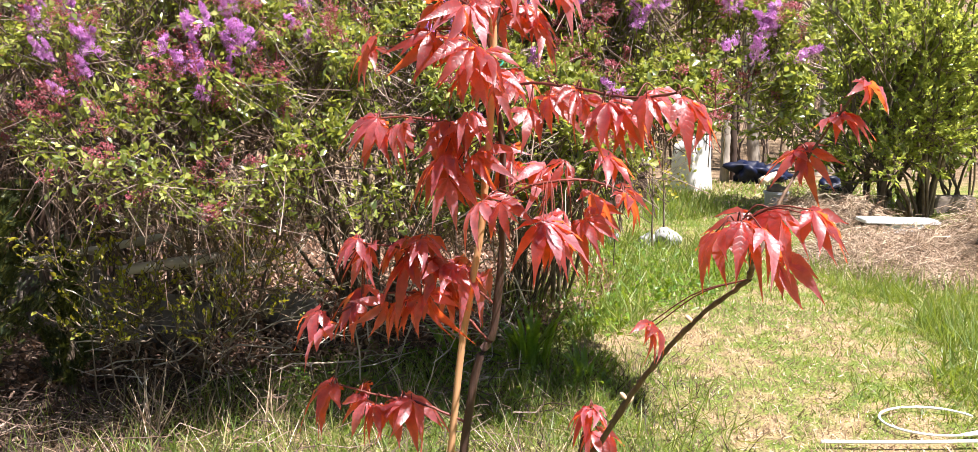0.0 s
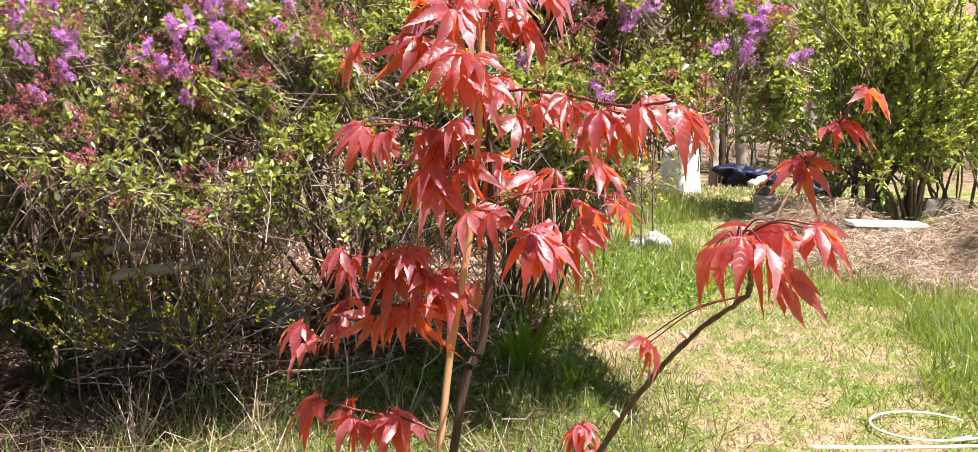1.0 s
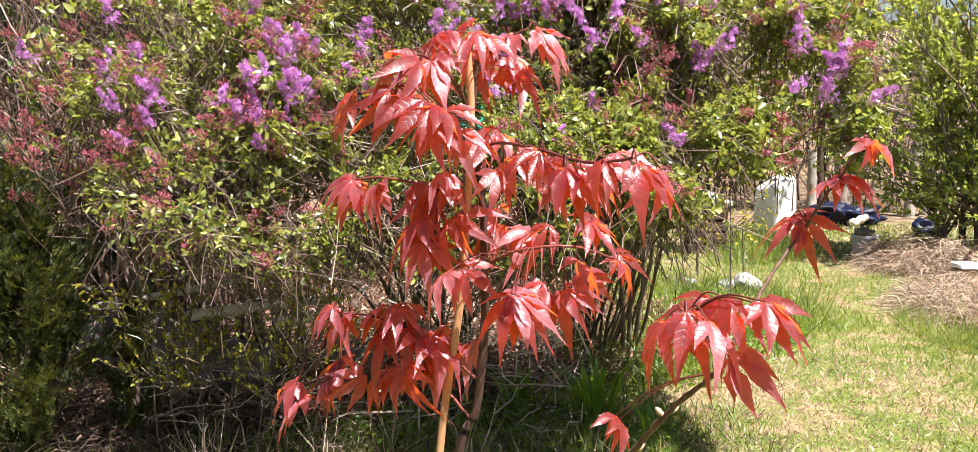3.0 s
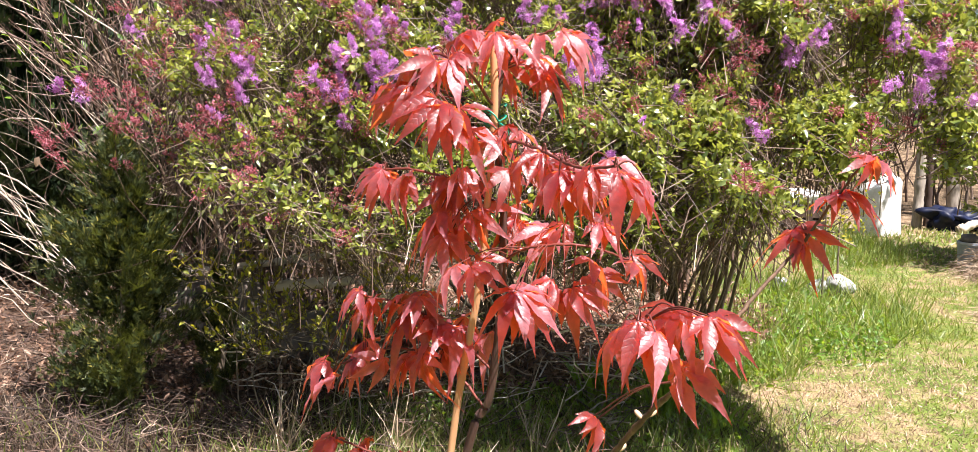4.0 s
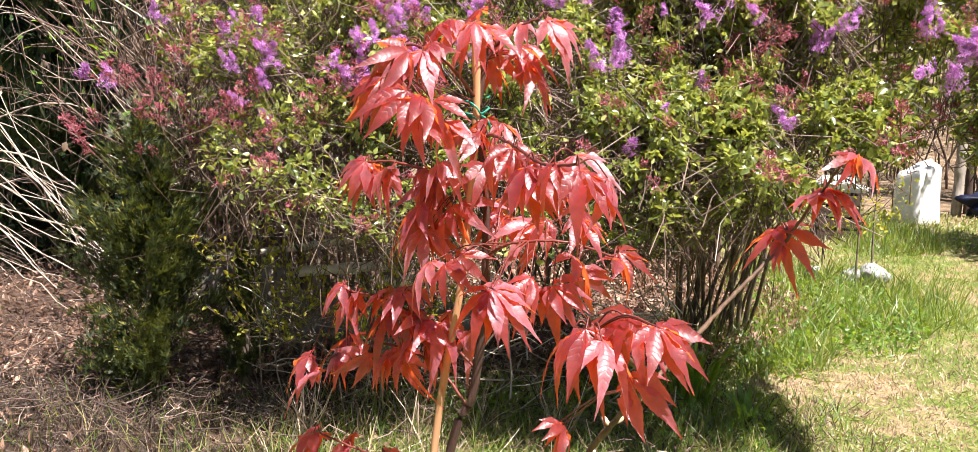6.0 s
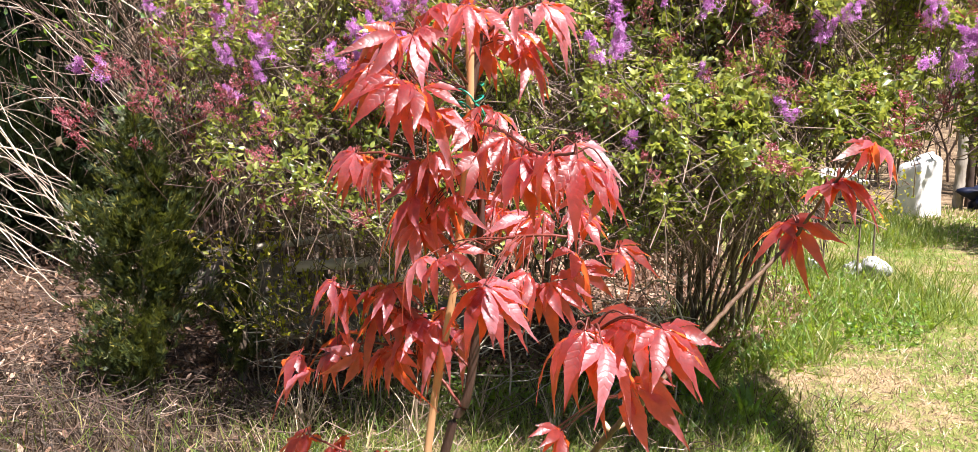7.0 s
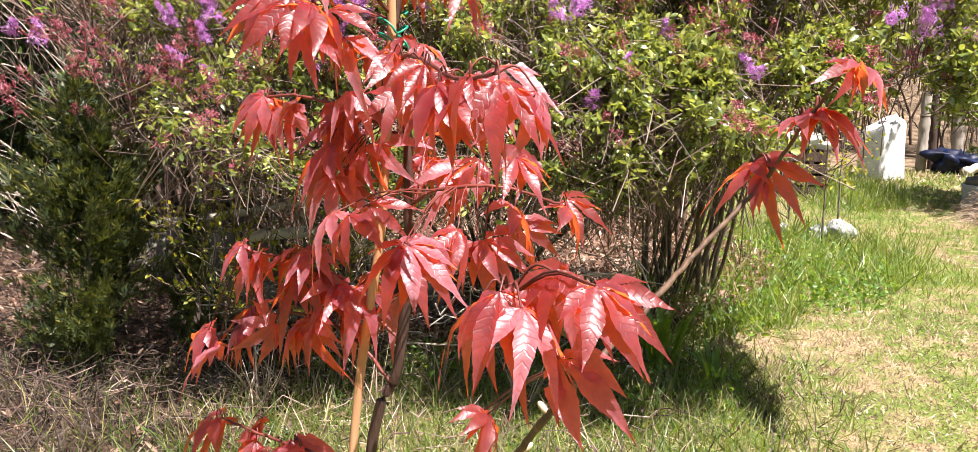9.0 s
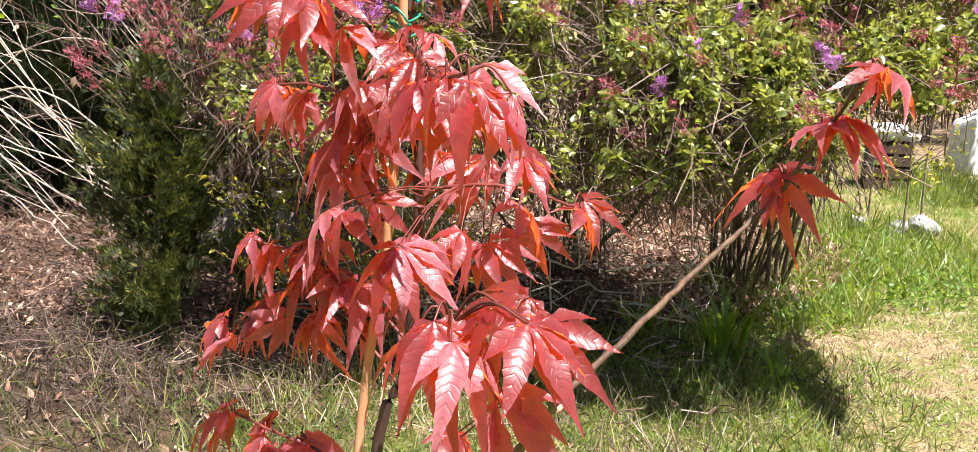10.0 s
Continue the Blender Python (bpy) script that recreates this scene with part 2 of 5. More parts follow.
def ground_material():
    """Soil, moss and mown turf; straw-coloured where the turf is worn."""
    m, n, l, p = material("ground_turf")
    big = noise_node(n, l, 1.1, 5)
    mid = noise_node(n, l, 7.0, 6)
    fine = noise_node(n, l, 90.0, 5)
    a = ramp(n, [(0.34, (0.06, 0.11, 0.015)), (0.50, (0.14, 0.17, 0.04)), (0.60, (0.27, 0.205, 0.112)), (0.75, (0.40, 0.295, 0.185))])
    add = n.new("ShaderNodeMath")
    add.operation, add.use_clamp = "MULTIPLY_ADD", True
    add.inputs[1].default_value = 0.55
    l.new(mid.outputs["Fac"], add.inputs[0])
    half = n.new("ShaderNodeMath")
    half.operation = "MULTIPLY"
    half.inputs[1].default_value = 0.5
    l.new(big.outputs["Fac"], half.inputs[0])
    l.new(half.outputs[0], add.inputs[2])
    l.new(add.outputs[0], a.inputs[0])
    speck = ramp(n, [(0.32, (0.45, 0.42, 0.38)), (0.55, (1.0, 1.0, 1.0)), (0.75, (1.35, 1.32, 1.25))])
    l.new(fine.outputs["Fac"], speck.inputs[0])
    # the hillside is dry grass and brush
    sep = n.new("ShaderNodeSeparateXYZ")
    l.new(n.new("ShaderNodeNewGeometry").outputs["Position"], sep.inputs[0])
    away = n.new("ShaderNodeMapRange")
    away.inputs["From Min"].default_value, away.inputs["From Max"].default_value = 10.6, 12.2
    l.new(sep.outputs["Y"], away.inputs["Value"])
    brush = ramp(n, [(0.3, (0.07, 0.05, 0.03)), (0.5, (0.17, 0.12, 0.075)), (0.7, (0.30, 0.23, 0.15))])
    l.new(mid.outputs["Fac"], brush.inputs[0])
    # brown soil before the brambles, its colour darkened to stand for shade there
    worn = n.new("ShaderNodeMapRange")
    worn.inputs["From Min"].default_value, worn.inputs["From Max"].default_value = -0.5, -1.2
    l.new(sep.outputs["X"], worn.inputs["Value"])
    edge = n.new("ShaderNodeMapRange")
    edge.inputs["From Min"].default_value, edge.inputs["From Max"].default_value = 1.8, 3.2
    l.new(sep.outputs["Y"], edge.inputs["Value"])
    shade_zone = n.new("ShaderNodeMath")
    shade_zone.operation = "MULTIPLY"
    l.new(worn.outputs[0], shade_zone.inputs[0])
    l.new(edge.outputs[0], shade_zone.inputs[1])
    back = n.new("ShaderNodeMapRange")
    back.inputs["From Min"].default_value, back.inputs["From Max"].default_value = 4.7, 4.2
    l.new(sep.outputs["Y"], back.inputs["Value"])
    bare = n.new("ShaderNodeMath")
    bare.operation = "MULTIPLY"
    l.new(shade_zone.outputs[0], bare.inputs[0])
    l.new(back.outputs[0], bare.inputs[1])
    shade_earth = ramp(n, [(0.3, (0.022, 0.014, 0.009)), (0.5, (0.055, 0.036, 0.023)), (0.7, (0.12, 0.082, 0.056))])
    l.new(mid.outputs["Fac"], shade_earth.inputs[0])
    near = mix_colour(n, l, a.outputs[0], shade_earth.outputs[0], bare.outputs[0])
    both = mix_colour(n, l, near, brush.outputs[0], away.outputs[0])
    l.new(mix_colour(n, l, both, speck.outputs[0], 1.0, "MULTIPLY"), p.inputs["Base Color"])
    p.inputs["Roughness"].default_value, p.inputs["Specular IOR Level"].default_value = 0.95, 0.1
    b = n.new("ShaderNodeBump")
    b.inputs["Strength"].default_value, b.inputs["Distance"].default_value = 0.8, 0.02
    l.new(fine.outputs["Fac"], b.inputs["Height"])
    l.new(b.outputs[0], p.inputs["Normal"])
    return m


TURF = ground_material()
SOIL = solid("bed_soil", [(0.25, (0.030, 0.018, 0.012)), (0.55, (0.085, 0.052, 0.034)), (0.85, (0.19, 0.125, 0.083))], 22, 0.95, 0.8)


# ---- mesh helpers ----
def mesh(name, verts, faces, mat, smooth=True):
    me = bpy.data.meshes.new(name)
    me.from_pydata(np.asarray(verts, float).tolist(), [], np.asarray(faces).tolist() if not isinstance(faces, list) else faces)
    me.materials.append(mat)
    if smooth:
        me.polygons.foreach_set("use_smooth", np.ones(len(me.polygons), bool))
    me.update()
    return me


def thing(name, label, category, place=(0, 0, 0), group="", kind=""):
    e = new(name)
    e.location = place
    e.empty_display_size = 0.05
    return tagged(e, label, category, group, kind)


def part(name, me, parent, label="", kind="", m=None):
    ob = new(name, me)
    if m is not None:
        ob.matrix_basis = m
    ob.parent = parent
    return tagged(ob, label, "", "", kind)


def unit(v):
    return v / np.maximum(np.linalg.norm(v, axis=-1, keepdims=True), 1e-9)


def frames(along, normal):
    """Rotations whose y axis runs along and whose z axis leans to normal."""
    y = unit(np.asarray(along, float))
    x = unit(np.cross(y, normal))
    z = np.cross(x, y)
    return np.stack([x, y, z], -1)


def scatter(tv, tf, place, rot, size):
    """Many copies of a small template in one mesh."""
    size = np.asarray(size, float)
    if size.ndim == 1:
        size = size[:, None]
    v = np.einsum("nij,nkj->nki", rot, tv[None] * size[:, None, :]) + place[:, None, :]
    f = (np.asarray(tf)[None] + (np.arange(len(place)) * len(tv))[:, None, None])
    return v.reshape(-1, 3), f.reshape(-1, len(tf[0]))


def merge(blocks):
    vs, fs, o = [], [], 0
    for v, f in blocks:
        vs.append(v)
        fs += (np.asarray(f) + o).tolist()
        o += len(v)
    return np.concatenate(vs), fs


def tubes(paths, radii, sides):
    """Round tubes along many paths (n, k, 3) with radii (n, k)."""
    paths, radii = np.asarray(paths, float), np.asarray(radii, float)
    n, k, _ = paths.shape
    d = unit(np.gradient(paths, axis=1))
    ref = np.where(np.abs(d[..., 2:3]) > 0.9, np.array([1.0, 0, 0]), np.array([0, 0, 1.0]))
    a = unit(np.cross(d, ref))
    b = np.cross(d, a)
    w = np.arange(sides) * 2 * np.pi / sides
    v = paths[:, :, None] + radii[:, :, None, None] * (a[:, :, None] * np.cos(w)[None, None, :, None] + b[:, :, None] * np.sin(w)[None, None, :, None])
    i, j = np.meshgrid(np.arange(k - 1), np.arange(sides), indexing="ij")
    q = np.stack([i * sides + j, i * sides + (j + 1) % sides, (i + 1) * sides + (j + 1) % sides, (i + 1) * sides + j], -1).reshape(-1, 4)
    f = q[None] + (np.arange(n) * k * sides)[:, None, None]
    return v.reshape(-1, 3), f.reshape(-1, 4)


def spline(points, k):
    """A smooth line of k points through a few points (Catmull-Rom)."""
    p = np.asarray(points, float)
    p = np.vstack([2 * p[0] - p[1], p, 2 * p[-1] - p[-2]])
    s = np.linspace(0, len(p) - 3 - 1e-6, k)
    i = s.astype(int)
    t = (s - i)[:, None]
    a, b, c, d = p[i], p[i + 1], p[i + 2], p[i + 3]
    return 0.5 * (2 * b + (c - a) * t + (2 * a - 5 * b + 4 * c - d) * t * t + (3 * b - a - 3 * c + d) * t ** 3)


def tube(points, r0, r1, k=24, sides=10, knots=(), swell=0.25, wobble=0.0):
    """One tapered stem along a few points, with swollen joints at the fractions in knots."""
    line = spline(points, k)
    s = np.linspace(0, 1, k)
    r = r0 + (r1 - r0) * s
    for q in knots:
        r = r * (1 + swell * np.exp(-((s - q) * k / 1.2) ** 2))
    if wobble:
        line = line + rng.normal(0, wobble, line.shape)
    return tubes(line[None], r[None], sides)


def box(sx, sy, sz, bevel=0.01):
    bm = bmesh.new()
    bmesh.ops.create_cube(bm, size=1.0, matrix=Matrix.Diagonal((sx, sy, sz, 1)))
    bmesh.ops.bevel(bm, geom=list(bm.edges), offset=bevel, segments=2, affect="EDGES")
    return bm


def from_bm(name, bm, mat, smooth=False):
    me = bpy.data.meshes.new(name)
    bm.to_mesh(me)
    bm.free()
    me.materials.append(mat)
    if smooth:
        me.polygons.foreach_set("use_smooth", np.ones(len(me.polygons), bool))
    return me


def lump(name, mat, sx, sy, sz, rough=0.25, seed=0, sub=3, flat=0.0):
    """An uneven rounded body, such as a stone, that rests on z = 0."""
    bm = bmesh.new()
    bmesh.ops.create_icosphere(bm, subdivisions=sub, radius=1.0)
    for v in bm.verts:
        d = 1 + rough * noise.noise(v.co * 1.3 + Vector((seed * 7.1, 0, 0))) + 0.4 * rough * noise.noise(v.co * 3.7 + Vector((0, seed * 3.3, 0)))
        v.co = Vector((v.co.x * sx * d, v.co.y * sy * d, max(v.co.z * d, -0.85 + flat) * sz))
    low = min(v.co.z for v in bm.verts)
    for v in bm.verts:
        v.co.z -= low
    return from_bm(name, bm, mat, True)


# leaf templates: y along the blade from 0 to 1, z is the upper side
OVATE_V = np.array([(0, 0, 0), (-0.27, 0.32, 0.07), (0, 0.36, -0.01), (0.27, 0.32, 0.07), (-0.17, 0.7, 0.02), (0, 0.72, -0.05), (0.17, 0.7, 0.02), (0, 1, -0.13)])
OVATE_F = [(0, 2, 1), (0, 3, 2), (1, 2, 5), (1, 5, 4), (2, 3, 6), (2, 6, 5), (4, 5, 7), (5, 6, 7)]
BLADE_V = np.array([(-0.5, 0, 0), (0.5, 0, 0), (-0.4, 0.45, 0.06), (0.4, 0.45, 0.06), (0, 1, 0.28)])
BLADE_F = [(0, 1, 3), (0, 3, 2), (2, 3, 4)]


def random_dirs(n, up=0.0, spread=1.0):
    v = rng.normal(0, spread, (n, 3))
    v[:, 2] += up
    return unit(v)


# ---- ground ----
def ground_height(x, y):
    """Nearly level garden; a dry hillside rises behind it."""
    far = np.clip((y - 15.0) / 45.0, 0, 1)
    left = np.clip((-x - 5.0) / 30.0, 0, 1)
    return 6.0 * far ** 1.1 + 3.0 * left + 0.012 * np.sin(x * 2.3 + 1.0) * np.cos(y * 1.7)


def build_ground():
    xs = np.unique(np.concatenate([np.linspace(-400, -8, 18), np.linspace(-8, 9, 86), np.linspace(9, 400, 18)]))
    ys = np.unique(np.concatenate([np.linspace(-400, -2, 14), np.linspace(-2, 16, 90), np.linspace(16, 70, 40), np.linspace(70, 600, 12)]))
    X, Y = np.meshgrid(xs, ys, indexing="ij")
    Z = ground_height(X, Y)
    v = np.stack([X, Y, Z], -1).reshape(-1, 3)
    ny = len(ys)
    i, j = np.meshgrid(np.arange(len(xs) - 1), np.arange(ny - 1), indexing="ij")
    q = np.stack([i * ny + j, (i + 1) * ny + j, (i + 1) * ny + j + 1, i * ny + j + 1], -1).reshape(-1, 4)
    ob = new("ground", mesh("ground", v, q, TURF))
    tagged(ob, "garden ground of patchy mown turf rising to a dry hillside", "ground", kind="structure")
    # the bare bed under the lilac hedge lies a little above the turf
    n = 60
    w = np.linspace(0, 2 * np.pi, n, endpoint=False)
    rim = 1 + 0.09 * np.sin(3 * w + 1) + 0.06 * np.sin(7 * w) + 0.04 * np.sin(13 * w + 2)
    rings = []
    for s, h in ((1.0, -0.02), (0.96, 0.012), (0.8, 0.03), (0.4, 0.05), (0.02, 0.06)):
        rings.append(np.stack([-1.8 + 2.6 * s * rim * np.cos(w), 6.35 + 2.1 * s * rim * np.sin(w), np.full(n, h)], -1))
    v = np.concatenate(rings)
    f = [(r * n + k, r * n + (k + 1) % n, (r + 1) * n + (k + 1) % n, (r + 1) * n + k) for r in range(len(rings) - 1) for k in range(n)]
    bed = new("planting_bed", mesh("planting_bed", v, f, SOIL))
    tagged(bed, "bare brown soil bed under the lilac hedge", "soil", kind="structure")
    v2 = (v - np.array([-1.8, 6.35, 0])) * np.array([0.846, 0.61, 1.0]) + np.array([-3.3, 5.05, 0.004])
    bed = new("bare_ground", mesh("bare_ground", v2, f, SOIL))
    tagged(bed, "bare brown ground under the dead brambles", "soil", kind="structure")


build_ground()


def blades(name, label, mat, place, height, width, lean=0.35, category="grass", parent=None):
    n = len(place)
    d = random_dirs(n, 1.0 / max(lean, 0.05), 1.0)
    rot = frames(d, random_dirs(n))
    size = np.stack([width, height, height], -1)
    v, f = scatter(BLADE_V, BLADE_F, place, rot, size)
    me = mesh(name, v, f, mat)
    if parent:
        return part(name, me, parent, label, "stuff")
    return tagged(new(name, me), label, category, kind="stuff")


def area(n, x0, x1, y0, y1, keep=None):
    x, y = rng.uniform(x0, x1, n), rng.uniform(y0, y1, n)
    if keep is not None:
        k = keep(x, y)
        x, y = x[k], y[k]
    return np.stack([x, y, ground_height(x, y)], -1)


def patchy(x, y, scale=1.3, off=0.0):
    """A value from about -1 to 1 that wanders over the ground."""
    return np.array([noise.noise(Vector((a * scale + off, b * scale, off))) for a, b in zip(x, y)])


def in_bed(x, y):
    return (((x + 1.8) / 2.6) ** 2 + ((y - 6.35) / 2.1) ** 2 < 1.0) | (((x + 3.3) / 2.2) ** 2 + ((y - 5.05) / 1.28) ** 2 < 1.0)


def build_grass():
    # mown turf of the path, green and straw mixed
    p = area(82000, -0.2, 4.4, 2.3, 9.0, lambda x, y: (rng.random(len(x)) < np.clip((y - 2.3) / 0.8, 0, 1) * np.clip((4.4 - x) / 0.6, 0, 1) * np.clip((x + 0.2) / 0.5, 0, 1)) & (rng.random(len(x)) < 0.35 + 0.65 * np.clip(5.6 - y * 0.55, 0.1, 1)))
    h = patchy(p[:, 0], p[:, 1], 1.6)
    dry = rng.random(len(p)) < np.clip(0.30 + 1.2 * h + 0.25 * (np.abs(p[:, 0] - 0.95 - 0.15 * (p[:, 1] - 4.5)) < 0.16) + 1.4 * np.exp(-((p[:, 0] - 0.95) / 0.5) ** 2 - ((p[:, 1] - 4.3) / 1.0) ** 2), 0.05, 0.97)
    n = len(p)
    hh = 0.015 + 0.045 * rng.random(n) ** 1.5
    ww = rng.uniform(0.003, 0.006, n)
    blades("lawn_green", "short green mown lawn grass", GRASS, p[~dry], hh[~dry] * 1.3, ww[~dry], 0.8)
    blades("lawn_dry", "short straw-coloured dry lawn grass", DRY_GRASS, p[dry], hh[dry] * 0.8, ww[dry], 1.6)
    # a low, close sward between the longer blades
    p = area(52000, -0.1, 3.6, 2.3, 6.2, lambda x, y: rng.random(len(x)) < np.clip((y - 2.3) / 0.8, 0, 1) * np.clip((x + 0.1) / 0.5, 0, 1) * np.clip((3.6 - x) / 0.8, 0, 1) * np.clip((6.2 - y) / 0.8, 0, 1))
    h = patchy(p[:, 0], p[:, 1], 1.6) + 0.7 * patchy(p[:, 0], p[:, 1], 9.0, 2.0)
    dry = rng.random(len(p)) < np.clip(0.40 + 0.9 * h + 0.9 * np.exp(-((p[:, 0] - 0.95) / 0.5) ** 2 - ((p[:, 1] - 4.3) / 1.0) ** 2), 0.08, 0.96)
    blades("sward_green", "low close green sward of the path", GRASS, p[~dry], rng.uniform(0.010, 0.03, (~dry).sum()), rng.uniform(0.003, 0.007, (~dry).sum()), 1.4)
    blades("sward_dry", "low close withered sward of the path", DRY_GRASS, p[dry], rng.uniform(0.010, 0.026, dry.sum()), rng.uniform(0.003, 0.006, dry.sum()), 2.0)
    p = area(26000, -4.5, 4.5, -2.2, 3.4, lambda x, y: rng.random(len(x)) < np.clip((4.5 - np.abs(x)) / 1.2, 0, 1) * np.clip((y + 2.2) / 1.0, 0, 1) * np.clip((3.4 - y) / 0.8, 0, 1) * np.where(y > 1.8, np.clip((x + 1.7) / 0.8, 0.05, 1), 1))
    dry = rng.random(len(p)) < 0.4
    blades("near_lawn", "short green lawn round the maple's foot", GRASS, p[~dry], rng.uniform(0.03, 0.08, (~dry).sum()), rng.uniform(0.004, 0.008, (~dry).sum()), 0.8)
    blades("near_dry_lawn", "short dry grass round the maple's foot", DRY_GRASS, p[dry], rng.uniform(0.02, 0.05, dry.sum()), rng.uniform(0.004, 0.008, dry.sum()), 1.4)
    # the far stretch of the path
    p = area(9000, 0.5, 4.6, 9.0, 11.6)
    dry = rng.random(len(p)) < 0.45
    blades("far_lawn", "sunlit green grass at the path's far end", GRASS, p[~dry], rng.uniform(0.04, 0.08, (~dry).sum()), rng.uniform(0.008, 0.014, (~dry).sum()), 0.8)
    blades("far_dry_lawn", "dry grass at the path's far end", DRY_GRASS, p[dry], rng.uniform(0.03, 0.07, dry.sum()), rng.uniform(0.008, 0.014, dry.sum()), 1.2)
    # last year's brown thatch before the brambles, coloured darker to stand for shade
    p = area(30000, -4.6, -0.7, 2.2, 4.1, lambda x, y: rng.random(len(x)) < np.clip((-x - 1.05 - 0.5 * np.clip(3.4 - y, 0, 1)) / 0.8, 0, 1) * np.clip((y - 2.2) / 0.5, 0, 1))
    n = len(p)
    blades("brown_thatch", "matted brown dead grass before the brambles", SHADED_THATCH, p, rng.uniform(0.05, 0.15, n), rng.uniform(0.002, 0.005, n), 2.2)
    # rough grass before the hedge, long, thin and half withered
    p = area(56000, -4.2, 0.95, 2.0, 4.75, lambda x, y: (rng.random(len(x)) < np.clip((y - 1.9) / 1.0, 0, 1) * np.clip((1.0 - x) / 0.5, 0, 1) * np.clip((x + 4.2) / 0.8, 0, 1)) & (~in_bed(x, y) | (rng.random(len(x)) < 0.16)) & (rng.random(len(x)) < np.clip(1.25 + 0.62 * x, 0.10, 1)))
    n = len(p)
    h = patchy(p[:, 0], p[:, 1], 2.2, 5.0)
    dry = rng.random(n) < np.clip(0.28 - 0.6 * h - 0.15 * np.clip(-p[:, 0] - 0.8, 0, 1.2) + 0.20 * np.clip((p[:, 1] - 3.8) / 0.3, 0, 1), 0.10, 0.95)
    hh = rng.uniform(0.05, 0.16, n) * (1 + 0.4 * h)
    blades("rough_grass", "long thin green grass before the hedge", GRASS, p[~dry], hh[~dry], rng.uniform(0.003, 0.006, (~dry).sum()), 0.75)
    # withered blades share the brown that is darkened for shade
    blades("withered_grass", "withered brown grass before the hedge", SHADED_THATCH, p[dry], hh[dry] * 0.9, rng.uniform(0.002, 0.005, dry.sum()), 1.3)


build_grass()


def pale_stalks():
    """Dead grass stalks that stand and arch over the green before the hedge."""
    p = area(1300, -1.5, 0.35, 3.35, 4.3)
    n = len(p)
    blades("pale_stalks", "long bleached grass stalks before the hedge", STRAW, p, rng.uniform(0.08, 0.22, n), rng.uniform(0.002, 0.004, n), 1.2)
    for x, y in ((-0.82, 3.82), (-0.62, 4.0), (-0.30, 3.95), (-1.25, 3.75)):
        k = 22
        a, r = rng.uniform(0, 2 * np.pi, k), 0.05 * rng.random(k)
        q = np.stack([x + r * np.cos(a), y + r * np.sin(a), np.zeros(k)], -1)
        blades("straw_tuft", "upright tuft of bleached dead grass", STRAW, q, rng.uniform(0.16, 0.38, k), rng.uniform(0.003, 0.005, k), 0.35)


pale_stalks()


def tuft_points(n, cx, cy, rx, ry):
    a, r = rng.uniform(0, 2 * np.pi, n), np.sqrt(rng.random(n))
    x, y = cx + rx * r * np.cos(a), cy + ry * r * np.sin(a)
    return np.stack([x, y, ground_height(x, y)], -1)


blades("tall_grass", "tall fresh green grass beside the saplings", GRASS, np.concatenate([tuft_points(2600, 1.05, 6.9, 0.75, 1.0), tuft_points(2200, 1.75, 9.6, 0.5, 0.9), tuft_points(1500, 0.45, 5.6, 0.45, 0.6)]),
       0.07 + 0.22 * rng.random(6300) ** 1.5, rng.uniform(0.004, 0.009, 6300), 0.6)
blades("grass_tuft", "dense tall green grass tuft beside the path", GRASS, np.concatenate([tuft_points(2400, 2.50, 5.0, 0.30, 0.5), tuft_points(1200, 2.2, 4.25, 0.30, 0.35)]),
       0.06 + 0.18 * rng.random(3600) ** 1.8, rng.uniform(0.003, 0.008, 3600), 0.75)


def straw(name, label, cx, cy, rx, ry, n, height):
    """Fallen dry grass: long arching blades in a heap."""
    p = tuft_points(n, cx, cy, rx, ry)
    bumps = 1 + 0.9 * patchy(p[:, 0], p[:, 1], 3.0, 17.0) + 0.5 * patchy(p[:, 0], p[:, 1], 7.0, 5.0)
    edge = np.clip(1 - ((p[:, 0] - cx) / rx) ** 4 - ((p[:, 1] - cy) / ry) ** 4, 0.05, 1)
    a = p + np.array([0, 0, 1.0]) * (height * bumps * edge * rng.uniform(0.1, 1, n) ** 0.6)[:, None]
    a[:, 2] = np.maximum(a[:, 2], 0.005)
    d = unit(np.concatenate([rng.normal(0, 1, (n, 2)), rng.normal(0.25, 0.45, (n, 1))], 1))
    side = unit(np.cross(d, rng.normal(0, 1, (n, 3))))
    length = rng.uniform(0.10, 0.38, (n, 1))
    curl = rng.normal(0, 0.16, (n, 1)) * length
    line = [a + d * length * s + side * curl * math.sin(math.pi * s) - np.array([0, 0, 1.0]) * length * 0.55 * s * s for s in (0, 0.3, 0.65, 1.0)]
    line = np.stack(line, 1)
    line[..., 2] = np.maximum(line[..., 2], 0.006)
    thick = rng.uniform(0.0012, 0.0034, (n, 1))
    v, f = tubes(line, thick * np.array([1.0, 1.0, 0.8, 0.4]), 3)
    tagged(new(name, mesh(name, v, f, STRAW)), label, "straw", kind="stuff")


